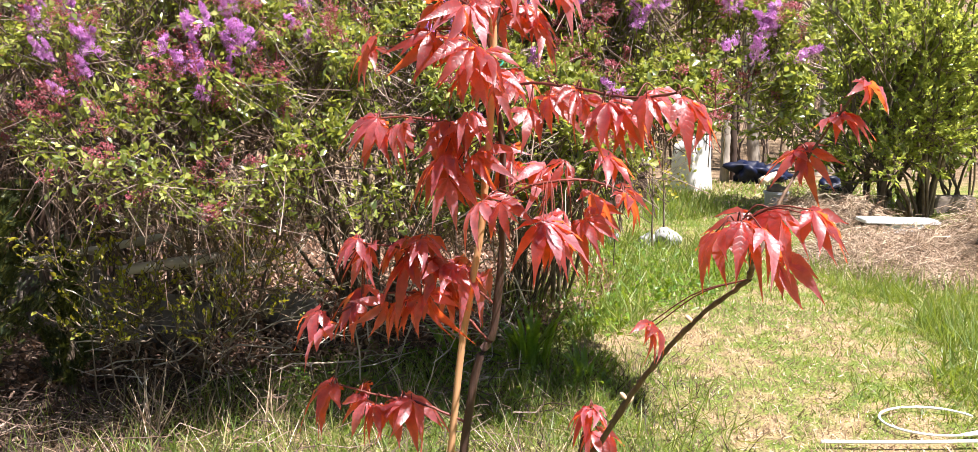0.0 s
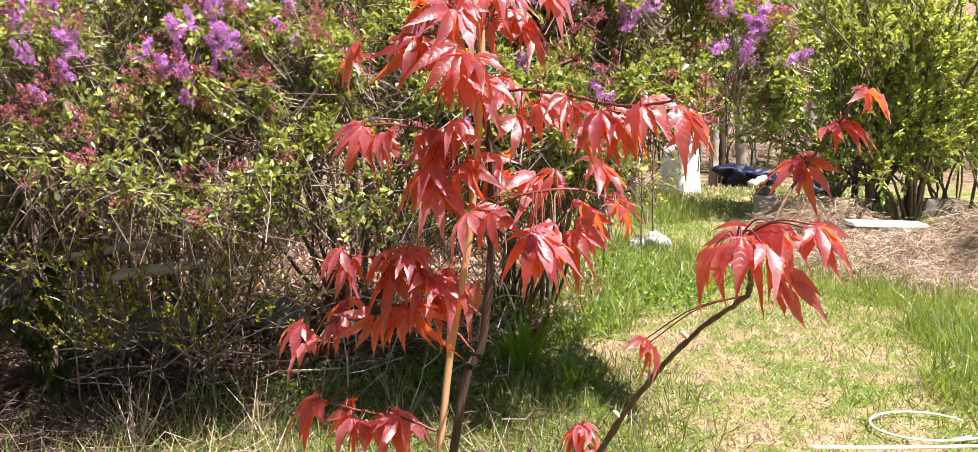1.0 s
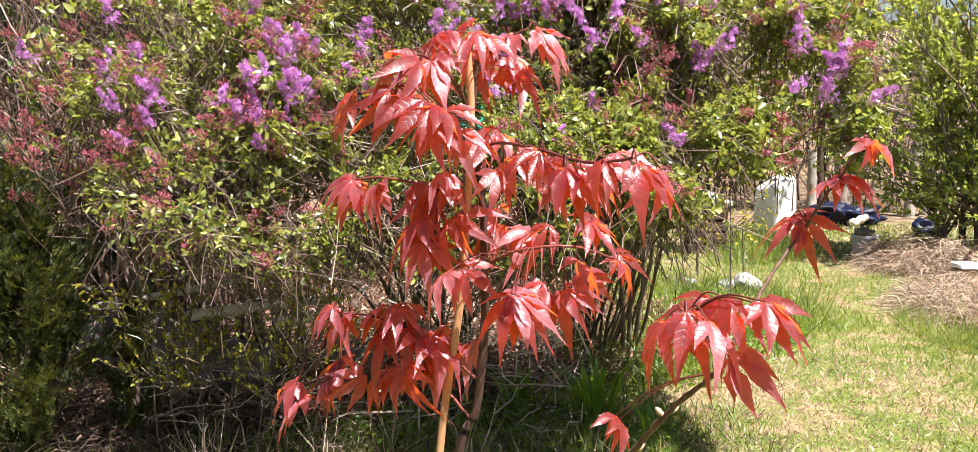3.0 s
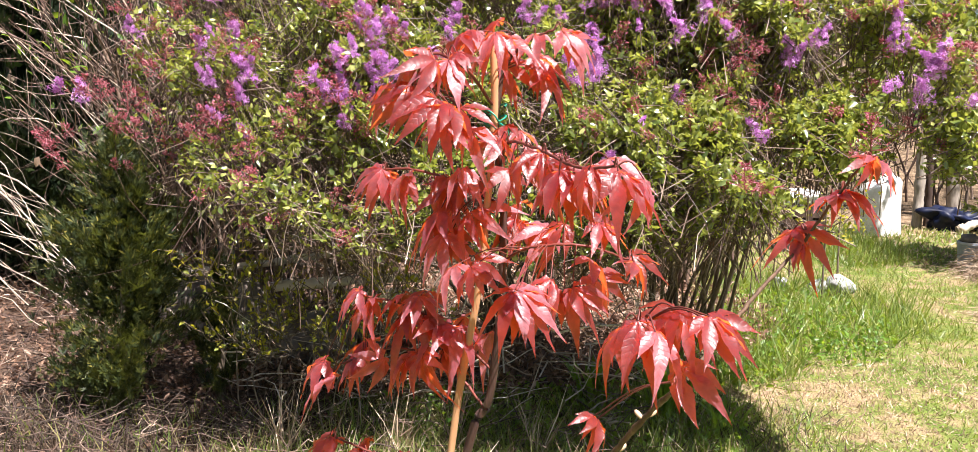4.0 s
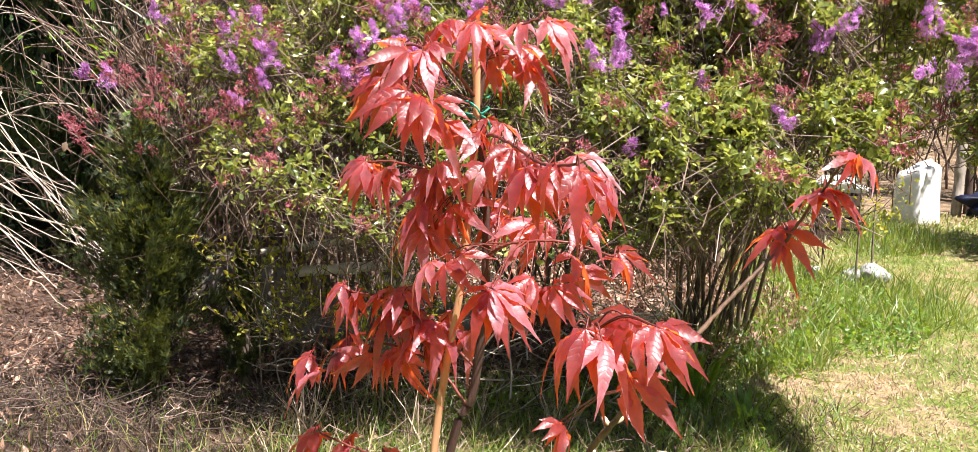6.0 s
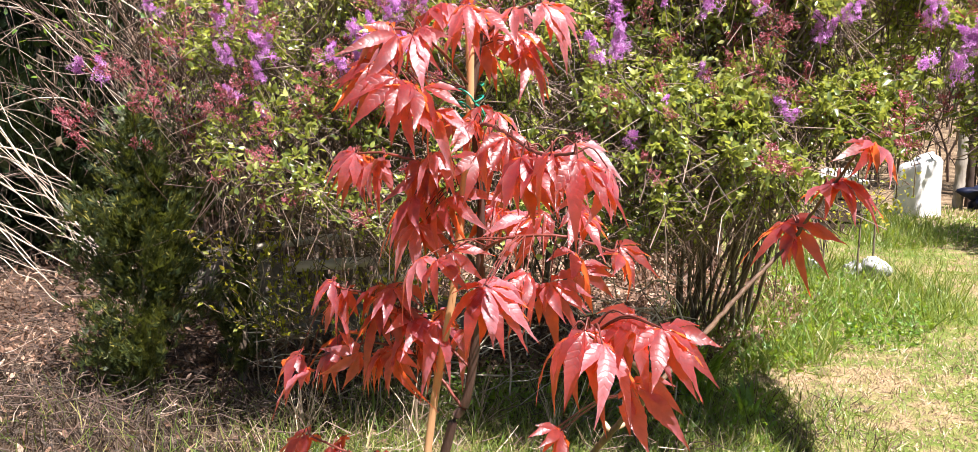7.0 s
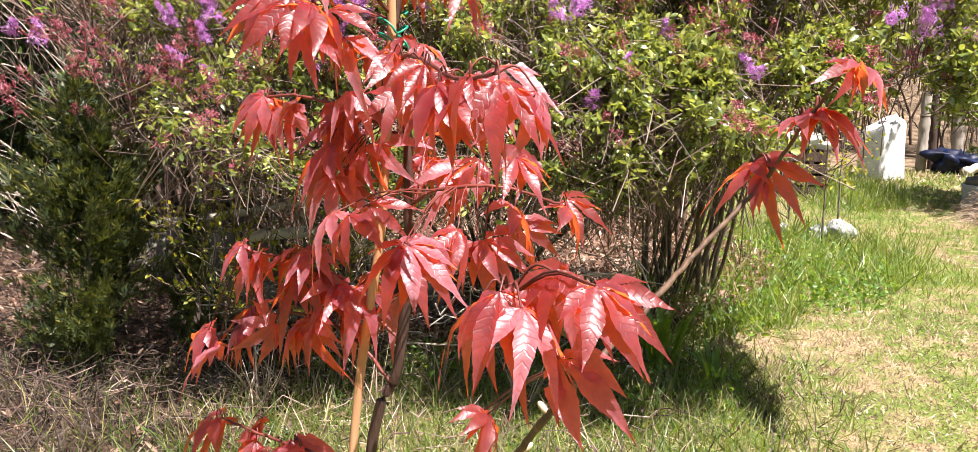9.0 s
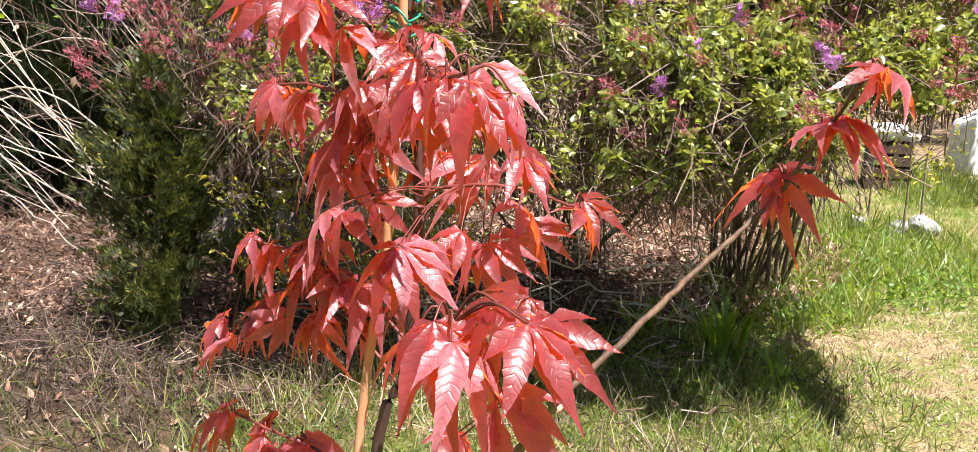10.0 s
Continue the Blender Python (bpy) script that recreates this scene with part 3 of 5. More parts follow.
straw("straw_heap", "heap of tangled dry straw beside the path", 2.95, 6.9, 0.62, 0.75, 10000, 0.10)
straw("straw_heap", "brown heap of dry grass piled beside the straw", 3.78, 6.75, 0.5, 0.7, 11000, 0.42)
straw("straw_heap", "low dry grass at the path's edge", 2.98, 8.6, 0.42, 0.6, 3500, 0.20)
blades("straw_edge_grass", "green grass growing through the straw", GRASS, np.concatenate([tuft_points(900, 2.35, 6.3, 0.25, 0.6), tuft_points(700, 2.7, 5.9, 0.5, 0.3)]),
       0.06 + 0.16 * rng.random(1600) ** 1.5, rng.uniform(0.003, 0.007, 1600), 0.8)


# ---- leaf litter and fallen twigs under the hedge ----
def build_litter():
    p = area(70000, -5.2, 0.9, 2.6, 8.4, lambda x, y: (in_bed(x, y) & (rng.random(len(x)) < np.where(x < -2.0, 0.4, 1.0))) | (rng.random(len(x)) < 0.12 * np.clip((-x - 0.7) / 1.0, 0, 1) * np.clip((y - 2.6) / 0.6, 0, 1)))
    n = len(p)
    p[:, 2] += np.where(in_bed(p[:, 0], p[:, 1]), rng.uniform(0.03, 0.10, n), rng.uniform(0.004, 0.02, n))
    rot = frames(random_dirs(n, 0.1), random_dirs(n, 1.2))
    v, f = scatter(OVATE_V, OVATE_F, p, rot, np.stack([rng.uniform(0.02, 0.04, n), rng.uniform(0.025, 0.06, n), rng.uniform(0.02, 0.06, n)], -1))
    tagged(new("leaf_litter", mesh("leaf_litter", v, f, LITTER)), "dry reddish-brown fallen leaves under the hedge", "leaves", kind="stuff")
    n = 1300
    p = area(n, -4.6, 0.2, 3.3, 6.2)
    p[:, 2] += rng.uniform(0.02, 0.12, n)
    d = unit(np.concatenate([rng.normal(0, 1, (n, 2)), rng.normal(0.12, 0.18, (n, 1))], 1))
    ln = rng.uniform(0.05, 0.24, (n, 1))
    mid = p + d * ln * 0.5 + rng.normal(0, 0.02, (n, 3))
    v, f = tubes(np.stack([p, mid, p + d * ln], 1), np.stack([np.full(n, 0.0024), np.full(n, 0.002), np.full(n, 0.001)], 1), 4)
    tagged(new("fallen_twigs", mesh("fallen_twigs", v, f, TWIG)), "brown dead twigs lying on the litter", "twigs", kind="stuff")
    # a mat of broken stems before and under the brambles
    n = 1400
    p = area(n, -4.4, -1.4, 3.4, 4.8)
    p[:, 2] += 0.01 + 0.12 * rng.random(n) ** 2.5
    d = unit(np.concatenate([rng.normal(0, 1, (n, 2)), rng.normal(0.1, 0.25, (n, 1))], 1))
    ln = rng.uniform(0.06, 0.28, (n, 1))
    end = p + d * ln
    end[:, 2] = np.maximum(end[:, 2], 0.01)
    mid = (p + end) / 2 + rng.normal(0, 0.02, (n, 3))
    mid[:, 2] = np.maximum(mid[:, 2], 0.01)
    v, f = tubes(np.stack([p, mid, end], 1), rng.uniform(0.0010, 0.0032, (n, 1)) * np.array([1.0, 0.8, 0.5]), 4)
    # broken stems use the same browns, darkened to stand for shade
    tagged(new("stem_litter", mesh("stem_litter", v, f, SHADED_THATCH)), "mat of broken brown stems under the brambles", "twigs", kind="stuff")


build_litter()


# ---- shrubs ----
def woody(bases, tips, r_base, forks=9, twigs=7, rise=0.5, fork_len=(0.35, 0.8), twig_len=(0.12, 0.35), bow=0.15, lift=0.35, arch=(1.45, 0.8)):
    """Stems from base points to crown points with branches and twigs: three levels of tubes and the places of the shoots."""
    n = len(tips)
    k = 9
    s = np.linspace(0, 1, k)[None, :, None]
    side = rng.normal(0, 1, (n, 1, 3)) * np.array([1, 1, 0.3])
    up = np.array([0, 0, 1.0])
    span = np.linalg.norm(tips - bases, axis=1)[:, None, None]
    grow = np.concatenate([s ** arch[0], s ** arch[0], s ** arch[1]], -1)   # up first, then out
    lines = bases[:, None] * (1 - grow) + tips[:, None] * grow + bow * span * np.sin(np.pi * s) * (side * 0.35 + up * rise) + rng.normal(0, 0.012, (n, k, 3))
    rad = r_base[:, None] * (1 - 0.8 * s[..., 0])
    stems = (lines, rad)
    # branches
    m = n * forks
    who = np.repeat(np.arange(n), forks)
    at = rng.uniform(0.3, 1.0, m) * (k - 1)
    i = np.minimum(at.astype(int), k - 2)
    t = (at - i)[:, None]
    start = lines[who, i] * (1 - t) + lines[who, i + 1] * t
    along = unit(lines[who, i + 1] - lines[who, i])
    d = unit(along + 0.9 * random_dirs(m, lift))
    ln = rng.uniform(*fork_len, (m, 1))
    kb = 5
    sb = np.linspace(0, 1, kb)[None, :, None]
    blines = start[:, None] + d[:, None] * ln[:, None] * sb + up * (0.12 * ln[:, None] * sb ** 2) + rng.normal(0, 0.16, (m, 1, 3)) * ln[:, None] * sb * (1 - sb) * 2 + rng.normal(0, 0.014, (m, kb, 3)) * (sb > 0)
    brad = np.clip(rad[who, i] * 0.45, 0.0025, 0.02)[:, None] * (1 - 0.65 * sb[..., 0])
    # twigs
    q = m * twigs
    wb = np.repeat(np.arange(m), twigs)
    at = rng.uniform(0.2, 1.0, q) * (kb - 1)
    i = np.minimum(at.astype(int), kb - 2)
    t = (at - i)[:, None]
    ts = blines[wb, i] * (1 - t) + blines[wb, i + 1] * t
    td = unit(unit(blines[wb, i + 1] - blines[wb, i]) + 0.85 * random_dirs(q, 1.3 * lift))
    tl = rng.uniform(*twig_len, (q, 1))
    tlines = np.stack([ts, ts + td * tl * 0.5 + rng.normal(0, 0.008, (q, 3)), ts + td * tl + up * 0.02], 1)
    trad = np.stack([np.full(q, 0.0026), np.full(q, 0.0020), np.full(q, 0.0010)], 1)
    return stems, (blines, brad), (tlines, trad)


def leaves_on(tlines, per, size, keep=None, droop=0.0, whorl=0.7):
    q = len(tlines)
    who = np.repeat(np.arange(q), per)
    n = len(who)
    t = rng.uniform(0.25, 1.0, (n, 1))
    p = tlines[who, 0] * (1 - t) + tlines[who, 2] * t
    d = unit(unit(tlines[who, 2] - tlines[who, 0]) + whorl * random_dirs(n, -droop))
    if keep is not None:
        k = keep(p)
        p, d = p[k], d[k]
        n = len(p)
    nrm = random_dirs(n, 0.9)
    s = rng.uniform(*size, n)
    return scatter(OVATE_V, OVATE_F, p, frames(d, nrm), np.stack([s * rng.uniform(0.8, 1.15, n), s, s], -1))


def panicle(name, mat, n, length, width, seed, open_):
    """A lilac flower head: many four-petalled florets (or closed buds) on short stalks round an axis, y along it."""
    g = np.random.default_rng(seed)
    t = g.random(n) ** 0.8
    a = g.uniform(0, 2 * np.pi, n)
    lobes = np.floor(t * 5)                    # side sprays stand off from one another
    a = a * 0.55 + lobes * 2.4
    r = width * (1 - 0.75 * t) * np.sqrt(g.uniform(0.25, 1.0, n)) * (1 + 0.3 * np.sin(t * 14 + seed))
    p = np.stack([r * np.cos(a), t * length, r * np.sin(a)], -1)
    out = unit(np.stack([np.cos(a), 0.35 + 0 * a, np.sin(a)], -1) + g.normal(0, 0.35, (n, 3)))
    if open_:
        tv = np.array([(0, 0, 0), (0.24, 1, 0.1), (-0.24, 1, 0.1), (1, 0.24, 0.1), (1, -0.24, 0.1), (0.24, -1, 0.1), (-0.24, -1, 0.1), (-1, 0.24, 0.1), (-1, -0.24, 0.1)])
        tf = [(0, 1, 2), (0, 4, 3), (0, 6, 5), (0, 7, 8)]
        rot = frames(unit(np.cross(out, g.normal(0, 1, (n, 3)))), out)
        v, f = scatter(tv, tf, p, rot, g.uniform(0.006, 0.0095, n))
    else:
        tv = np.array([(0, 0, 0), (0.35, 0.6, 0), (-0.18, 0.6, 0.3), (-0.18, 0.6, -0.3), (0, 1, 0)])
        tf = [(0, 1, 2), (0, 2, 3), (0, 3, 1), (4, 2, 1), (4, 3, 2), (4, 1, 3)]
        v, f = scatter(tv, tf, p, frames(out, g.normal(0, 1, (n, 3))), g.uniform(0.005, 0.0085, n))
    axis = tube([(0, -0.01, 0), (0.002, length * 0.5, 0), (0, length, 0)], 0.0016, 0.0006, 6, 4)
    m = min(n, 40)
    root = np.stack([np.zeros(m), np.maximum(p[:m, 1] - 0.35 * r[:m], 0), np.zeros(m)], -1)
    sprays = tubes(np.stack([root, (root + p[:m]) / 2, p[:m]], 1), np.full((m, 3), 0.0006), 3)
    return mesh(name, *merge([(v, f), axis, sprays]), mat, smooth=False)


OPEN_HEADS = [panicle("flower_head", BLOSSOM, 75 + 18 * i, 0.075 + 0.012 * i, 0.030 + 0.004 * i, i, True) for i in range(5)]
BUD_HEADS = [panicle("bud_head", BUD, 70 + 14 * i, 0.065 + 0.012 * i, 0.028 + 0.004 * i, 10 + i, False) for i in range(5)]


def face_depth(x, z):
    """How far forward the hedge's leafy face stands."""
    wave = 0.04 * np.sin(2.1 * x + 1.3 * z) + 0.05 * np.sin(5.3 * x - 2.0 * z + 1.0) + 0.05 * np.sin(9.0 * z + 3.0 * x)
    y = 3.56 + wave + 0.10 * np.clip(x - 0.5, 0, 3) ** 1.6 + 0.35 * np.clip(-x - 2.0, 0, 2)
    return y + 0.62 * np.clip(1.0 - z, 0, 1) + 0.85 * np.clip(z - 1.05, 0, 1) + 1.3 * np.clip(-x - 1.35, 0, 0.6) * np.clip((1.4 - z) / 0.4, 0, 1)


def hedge_end(x, z):
    """Inside the slanting end of the hedge beside the path."""
    return x < 0.82 + 0.58 * (z - 0.9)


def hedge_foot(x):
    """Height above which the hedge's face carries shoots."""
    return 0.80 + 0.36 * np.clip((x - 0.05) / 0.75, 0, 1) + 0.14 * np.clip((-x - 1.25) / 0.4, 0, 1)


# where the flowers stand open: x, z, half width, half height, how many
BLOOM = [(-0.97, 1.54, 0.12, 0.10, 14), (-1.04, 1.37, 0.06, 0.10, 8), (-0.88, 1.40, 0.06, 0.10, 5), (-1.45, 1.40, 0.08, 0.05, 5), (-0.69, 1.50, 0.05, 0.09, 4),
         (-1.17, 1.74, 0.07, 0.05, 3), (-0.15, 1.70, 0.13, 0.06, 6), (0.14, 1.69, 0.14, 0.07, 6), (0.87, 1.56, 0.04, 0.10, 5), (1.00, 1.44, 0.07, 0.09, 5),
         (-1.45, 1.30, 0.10, 0.05, 3), (-2.14, 1.29, 0.05, 0.03, 2), (-0.10, 1.38, 0.02, 0.06, 3), (0.45, 1.25, 0.02, 0.03, 2), (0.59, 1.54, 0.04, 0.05, 3),
         (0.75, 1.70, 0.10, 0.05, 4), (-1.85, 1.62, 0.16, 0.10, 4),
         (0.02, 1.62, 0.10, 0.05, 4), (0.34, 1.62, 0.12, 0.06, 5), (-0.40, 1.66, 0.10, 0.06, 3)]


def lilac(label, bx, by, x0, x1, n_stems, n_shoots, buds, green, seed):
    rs = np.random.default_rng(seed)
    shrub = thing("lilac_shrub", label, "shrub", (bx, by, 0), "lilac hedge")
    inv = np.array([bx, by, 0.0])
    ang = rs.uniform(0, 2 * np.pi, n_stems)
    reach = np.sqrt(rs.random(n_stems))
    bases = np.stack([bx + 0.21 * np.cos(ang) * reach, by + 0.15 * np.sin(ang) * reach, np.full(n_stems, -0.02)], -1)
    tx = rs.uniform(x0, x1, n_stems)
    tz = 0.85 + 1.0 * rs.random(n_stems) ** 0.8
    tz = np.maximum(tz, 0.6 + 0.75 * np.clip((tx - 0.1) / 0.6, 0, 1))
    end = 0.62 + 0.5 * (tz - 0.9)
    tx = np.where(tx > end, end - 0.6 * rs.random(n_stems), tx)
    ty = face_depth(tx, tz) + 0.06 + 0.8 * rs.random(n_stems) ** 1.6
    tips = np.stack([tx, ty, tz], -1)
    stems, forks, twigs = woody(bases, tips, rs.uniform(0.005, 0.016, n_stems), 9, 6, bow=0.13, lift=0.55, fork_len=(0.25, 0.7), twig_len=(0.10, 0.30), arch=(1.12, 0.92))
    for line, rad in zip(*stems):
        v, f = tubes(line[None], rad[None], 6)
        part("stem", mesh("stem", v - inv, f, BARK), shrub)
    ends = twigs[0][:, 2]
    keep = (ends[:, 1] > face_depth(ends[:, 0], ends[:, 2]) - 0.1) & (ends[:, 2] > hedge_foot(ends[:, 0]) - 0.05) & (ends[:, 2] < 1.95) & hedge_end(ends[:, 0], ends[:, 2])
    fends = forks[0][:, -1]
    fkeep = (fends[:, 1] > face_depth(fends[:, 0], fends[:, 2]) - 0.1) & (fends[:, 2] > hedge_foot(fends[:, 0])) & hedge_end(fends[:, 0], fends[:, 2])
    fkeep &= hedge_end(fends[:, 0] + 0.30, fends[:, 2]) & ((fends[:, 2] > 1.0) | (rs.random(len(fends)) < 0.3))
    forks = (forks[0][fkeep], forks[1][fkeep])
    keep &= rs.random(len(ends)) < np.clip(1.0 - 2.2 * (ends[:, 1] - face_depth(ends[:, 0], ends[:, 2])), 0.06, 1)
    keep &= hedge_end(ends[:, 0] + 0.30, ends[:, 2]) & ((ends[:, 2] > 1.0) | (rs.random(len(ends)) < 0.3))
    tl, tr = twigs[0][keep], twigs[1][keep]
    # short leafy shoots all over the face, in clumps with dark gaps between them
    n = n_shoots * 5
    sx, sz = rs.uniform(x0 - 0.1, x1 + 0.1, n), 0.42 + 1.50 * rs.random(n) ** 0.72
    clump = patchy(sx, sz, 5.0, 11.0 + seed) + 0.5 * patchy(sx, sz, 12.0, 31.0)
    ok = np.where((sz > hedge_foot(sx)) & hedge_end(sx - 0.06, sz) & (rs.random(n) < np.clip(0.42 + 1.8 * clump, 0.06, 1.0) * np.clip((sz - 0.55) / 0.55, 0.3, 1.0)))[0][:n_shoots]
    sx, sz, clump = sx[ok], sz[ok], clump[ok]
    n = len(sx)
    tip = np.stack([sx, face_depth(sx, sz) + np.abs(rs.normal(0, 0.13, n)) - 0.26 * clump, sz], -1)
    d = unit(np.stack([rs.normal(0, 0.75, n), rs.normal(-0.45, 0.5, n), rs.normal(0.75, 0.45, n)], -1))
    ln = rs.uniform(0.09, 0.30, (n, 1)) * np.where(sx > 0.62, 0.45, 1.0)[:, None]
    start = tip - d * ln + np.array([0, 0.05, 0]) * rs.random((n, 1))
    bend = start * 0.45 + tip * 0.55 + rs.normal(0, 0.018, (n, 3))
    short = np.stack([start, bend, tip], 1)
    rad = np.stack([np.full(n, 0.0021), np.full(n, 0.0015), np.full(n, 0.0008)], 1)
    # bare older twigs that cross one another behind the leaves and hang low in the foot
    m = int(420 * (x1 - x0))
    qx, qz = rs.uniform(x0 - 0.05, x1 + 0.05, m), 0.22 + 1.35 * rs.random(m) ** 0.8
    qy = face_depth(qx, qz) + 0.06 + 0.55 * rs.random(m) + 0.25 * np.clip(0.7 - qz, 0, 1)
    ok = hedge_end(qx + 0.50, qz) & (qz > hedge_foot(qx) - 0.20) & ((qz > 0.95) | (rs.random(m) < 0.45))
    q0 = np.stack([qx, qy, qz], -1)[ok]
    m = len(q0)
    qd = unit(np.stack([rs.normal(0, 0.8, m), rs.normal(-0.2, 0.45, m), rs.normal(0.55, 0.6, m)], -1))
    ql = rs.uniform(0.10, 0.42, (m, 1))
    old = np.stack([q0 - qd * ql / 2, q0 - qd * ql * 0.15 + rs.normal(0, 0.028, (m, 3)), q0 + qd * ql * 0.2 + rs.normal(0, 0.028, (m, 3)), q0 + qd * ql / 2], 1)
    qr = rs.uniform(0.0012, 0.0034, (m, 1)) * np.array([1.0, 0.9, 0.7, 0.5])
    v, f = merge([tubes(*forks, 4), tubes(tl, tr, 3), tubes(short, rad, 3), tubes(old, qr, 3)])
    part("twig_tangle", mesh("twig_tangle", v - inv, f, TWIG), shrub, "dense tangle of thin brown twigs", "stuff")

    def leafed(p):
        z = p[:, 2]
        return rs.random(len(p)) < green * np.clip((z - 0.55) / 0.75, 0.05, 1.0) * np.clip(0.85 - 2.2 * (p[:, 1] - face_depth(p[:, 0], z)), 0.02, 1)

    def tufted(p):
        z, x = p[:, 2], p[:, 0]
        low = np.clip((z - 0.58 - 0.20 * np.clip(-x - 0.9, 0, 1)) / 0.55, 0.10, 1.0)
        return rs.random(len(p)) < low * green * np.clip(0.85 + 0.35 * (x + 1.0), 0.65, 1.0)

    outer = short.copy()
    outer[:, 0] = outer[:, 1]
    v, f = merge([leaves_on(tl, 1, (0.014, 0.032), leafed), leaves_on(outer, 6, (0.016, 0.040), tufted, whorl=0.95)])
    part("foliage", mesh("foliage", v - inv, f, LILAC_LEAF), shrub, "fresh green spring leaves", "stuff")
    # the shrub's heart, with a crown above view added so the leaves shade it
    m = int(5200 * (x1 - x0))
    hx, hz = rs.uniform(x0, x1, m), rs.uniform(0.9, 2.35, m)
    hy = np.where(hz < 1.75, face_depth(hx, hz) + rs.uniform(0.38, 0.95, m), face_depth(hx, hz) + rs.uniform(0.05, 1.0, m))
    ok = (hz > np.maximum(hedge_foot(hx) + 0.12, 1.15)) & hedge_end(hx + 0.05, hz)
    at = np.stack([hx, hy, hz], -1)[ok]
    m = len(at)
    v, f = scatter(OVATE_V, OVATE_F, at, frames(random_dirs(m), random_dirs(m, 0.9)), rs.uniform(0.035, 0.065, m))
    part("inner_foliage", mesh("inner_foliage", v - inv, f, LILAC_LEAF), shrub, "shaded inner leaves", "stuff")
    # flower heads at the outer shoots: open ones in a few patches, closed buds all over
    out = tip[:, 1] - face_depth(sx, sz)
    lo, hi = {1: (-9, -1.2), 2: (-1.2, 0.05), 3: (0.05, 9)}[seed]
    heads = []
    for cx, cz, wx, wz, k in BLOOM:
        if lo <= cx < hi:
            for q in range(k):
                x, z = cx + wx * float(np.clip(rs.normal(0, 0.8), -1.6, 1.6)), cz + wz * float(np.clip(rs.normal(0, 0.8), -1.6, 1.6))
                heads.append((np.array([x, float(face_depth(x, z)) - 0.03 - 0.08 * rs.random(), z]), rs.random() < 0.88))
    pool = np.where((sz > 0.80) & (out < 0.25))[0]
    left = np.clip((-sx - 0.3) / 1.2, 0, 1)
    pool = pool[rs.random(len(pool)) < np.clip((sz[pool] - 0.74 + 0.2 * left[pool]) / 0.6, 0.05, 1.0)]
    rs.shuffle(pool)
    placed = []
    for j in pool:
        if len(placed) >= buds:
            break
        if all(np.linalg.norm(tip[j] - q) > 0.045 for q in placed):
            placed.append(tip[j])
            heads.append((tip[j] - np.array([0, 0.03, 0]), rs.random() < 0.05 + 0.10 * (sz[j] > 1.6)))
    if seed == 1:      # a spray of buds that reaches out over the conifer
        for q in range(17):
            x, z = rs.uniform(-2.28, -1.75), rs.uniform(1.06, 1.36)
            heads.append((np.array([x, 3.72 + 0.12 * rs.random(), z - 0.25 * (x + 2.28) * rs.random()]), False))
    stalks = []
    for at, opened in heads:
        me = (OPEN_HEADS if opened else BUD_HEADS)[rs.integers(5)]
        d = Vector(rs.normal(0, 0.4, 3)) + Vector((0, -0.3, 1.0 if opened else 0.7))
        size = rs.uniform(0.55, 1.1) if opened else rs.uniform(0.65, 1.25)
        m = Matrix.Translation(Vector(at - inv)) @ d.to_track_quat("Y", "Z").to_matrix().to_4x4() @ Matrix.Diagonal((size, size * rs.uniform(0.9, 1.3), size, 1))
        part("flower_head" if opened else "bud_head", me, shrub, "open lilac-purple flower head" if opened else "closed wine-red buds", m=m)
        dd = np.array(d.normalized())
        back = at - dd * 0.10 + np.array([0, 0.07, -0.05])
        stalks.append(np.stack([back + np.array([0.02, 0.10, -0.10]), back, at]))
    v, f = tubes(np.array(stalks), np.tile([0.0022, 0.0018, 0.0013], (len(stalks), 1)), 4)
    part("stalk_tangle", mesh("stalk_tangle", v - inv, f, TWIG), shrub, "thin brown flower stalks", "stuff")
    return shrub


lilac("old lilac shrub in bloom with purple flowers and wine-red buds", -1.45, 5.2, -1.88, -0.9, 20, 1750, 100, 1.0, 1)
lilac("lilac shrub in bloom behind the red maple sapling", -0.65, 5.5, -1.2, 0.3, 22, 3500, 125, 1.0, 2)
lilac("many-stemmed lilac shrub in bloom beside the grass path", 0.25, 5.7, -0.1, 1.1, 24, 4200, 85, 1.0, 3)


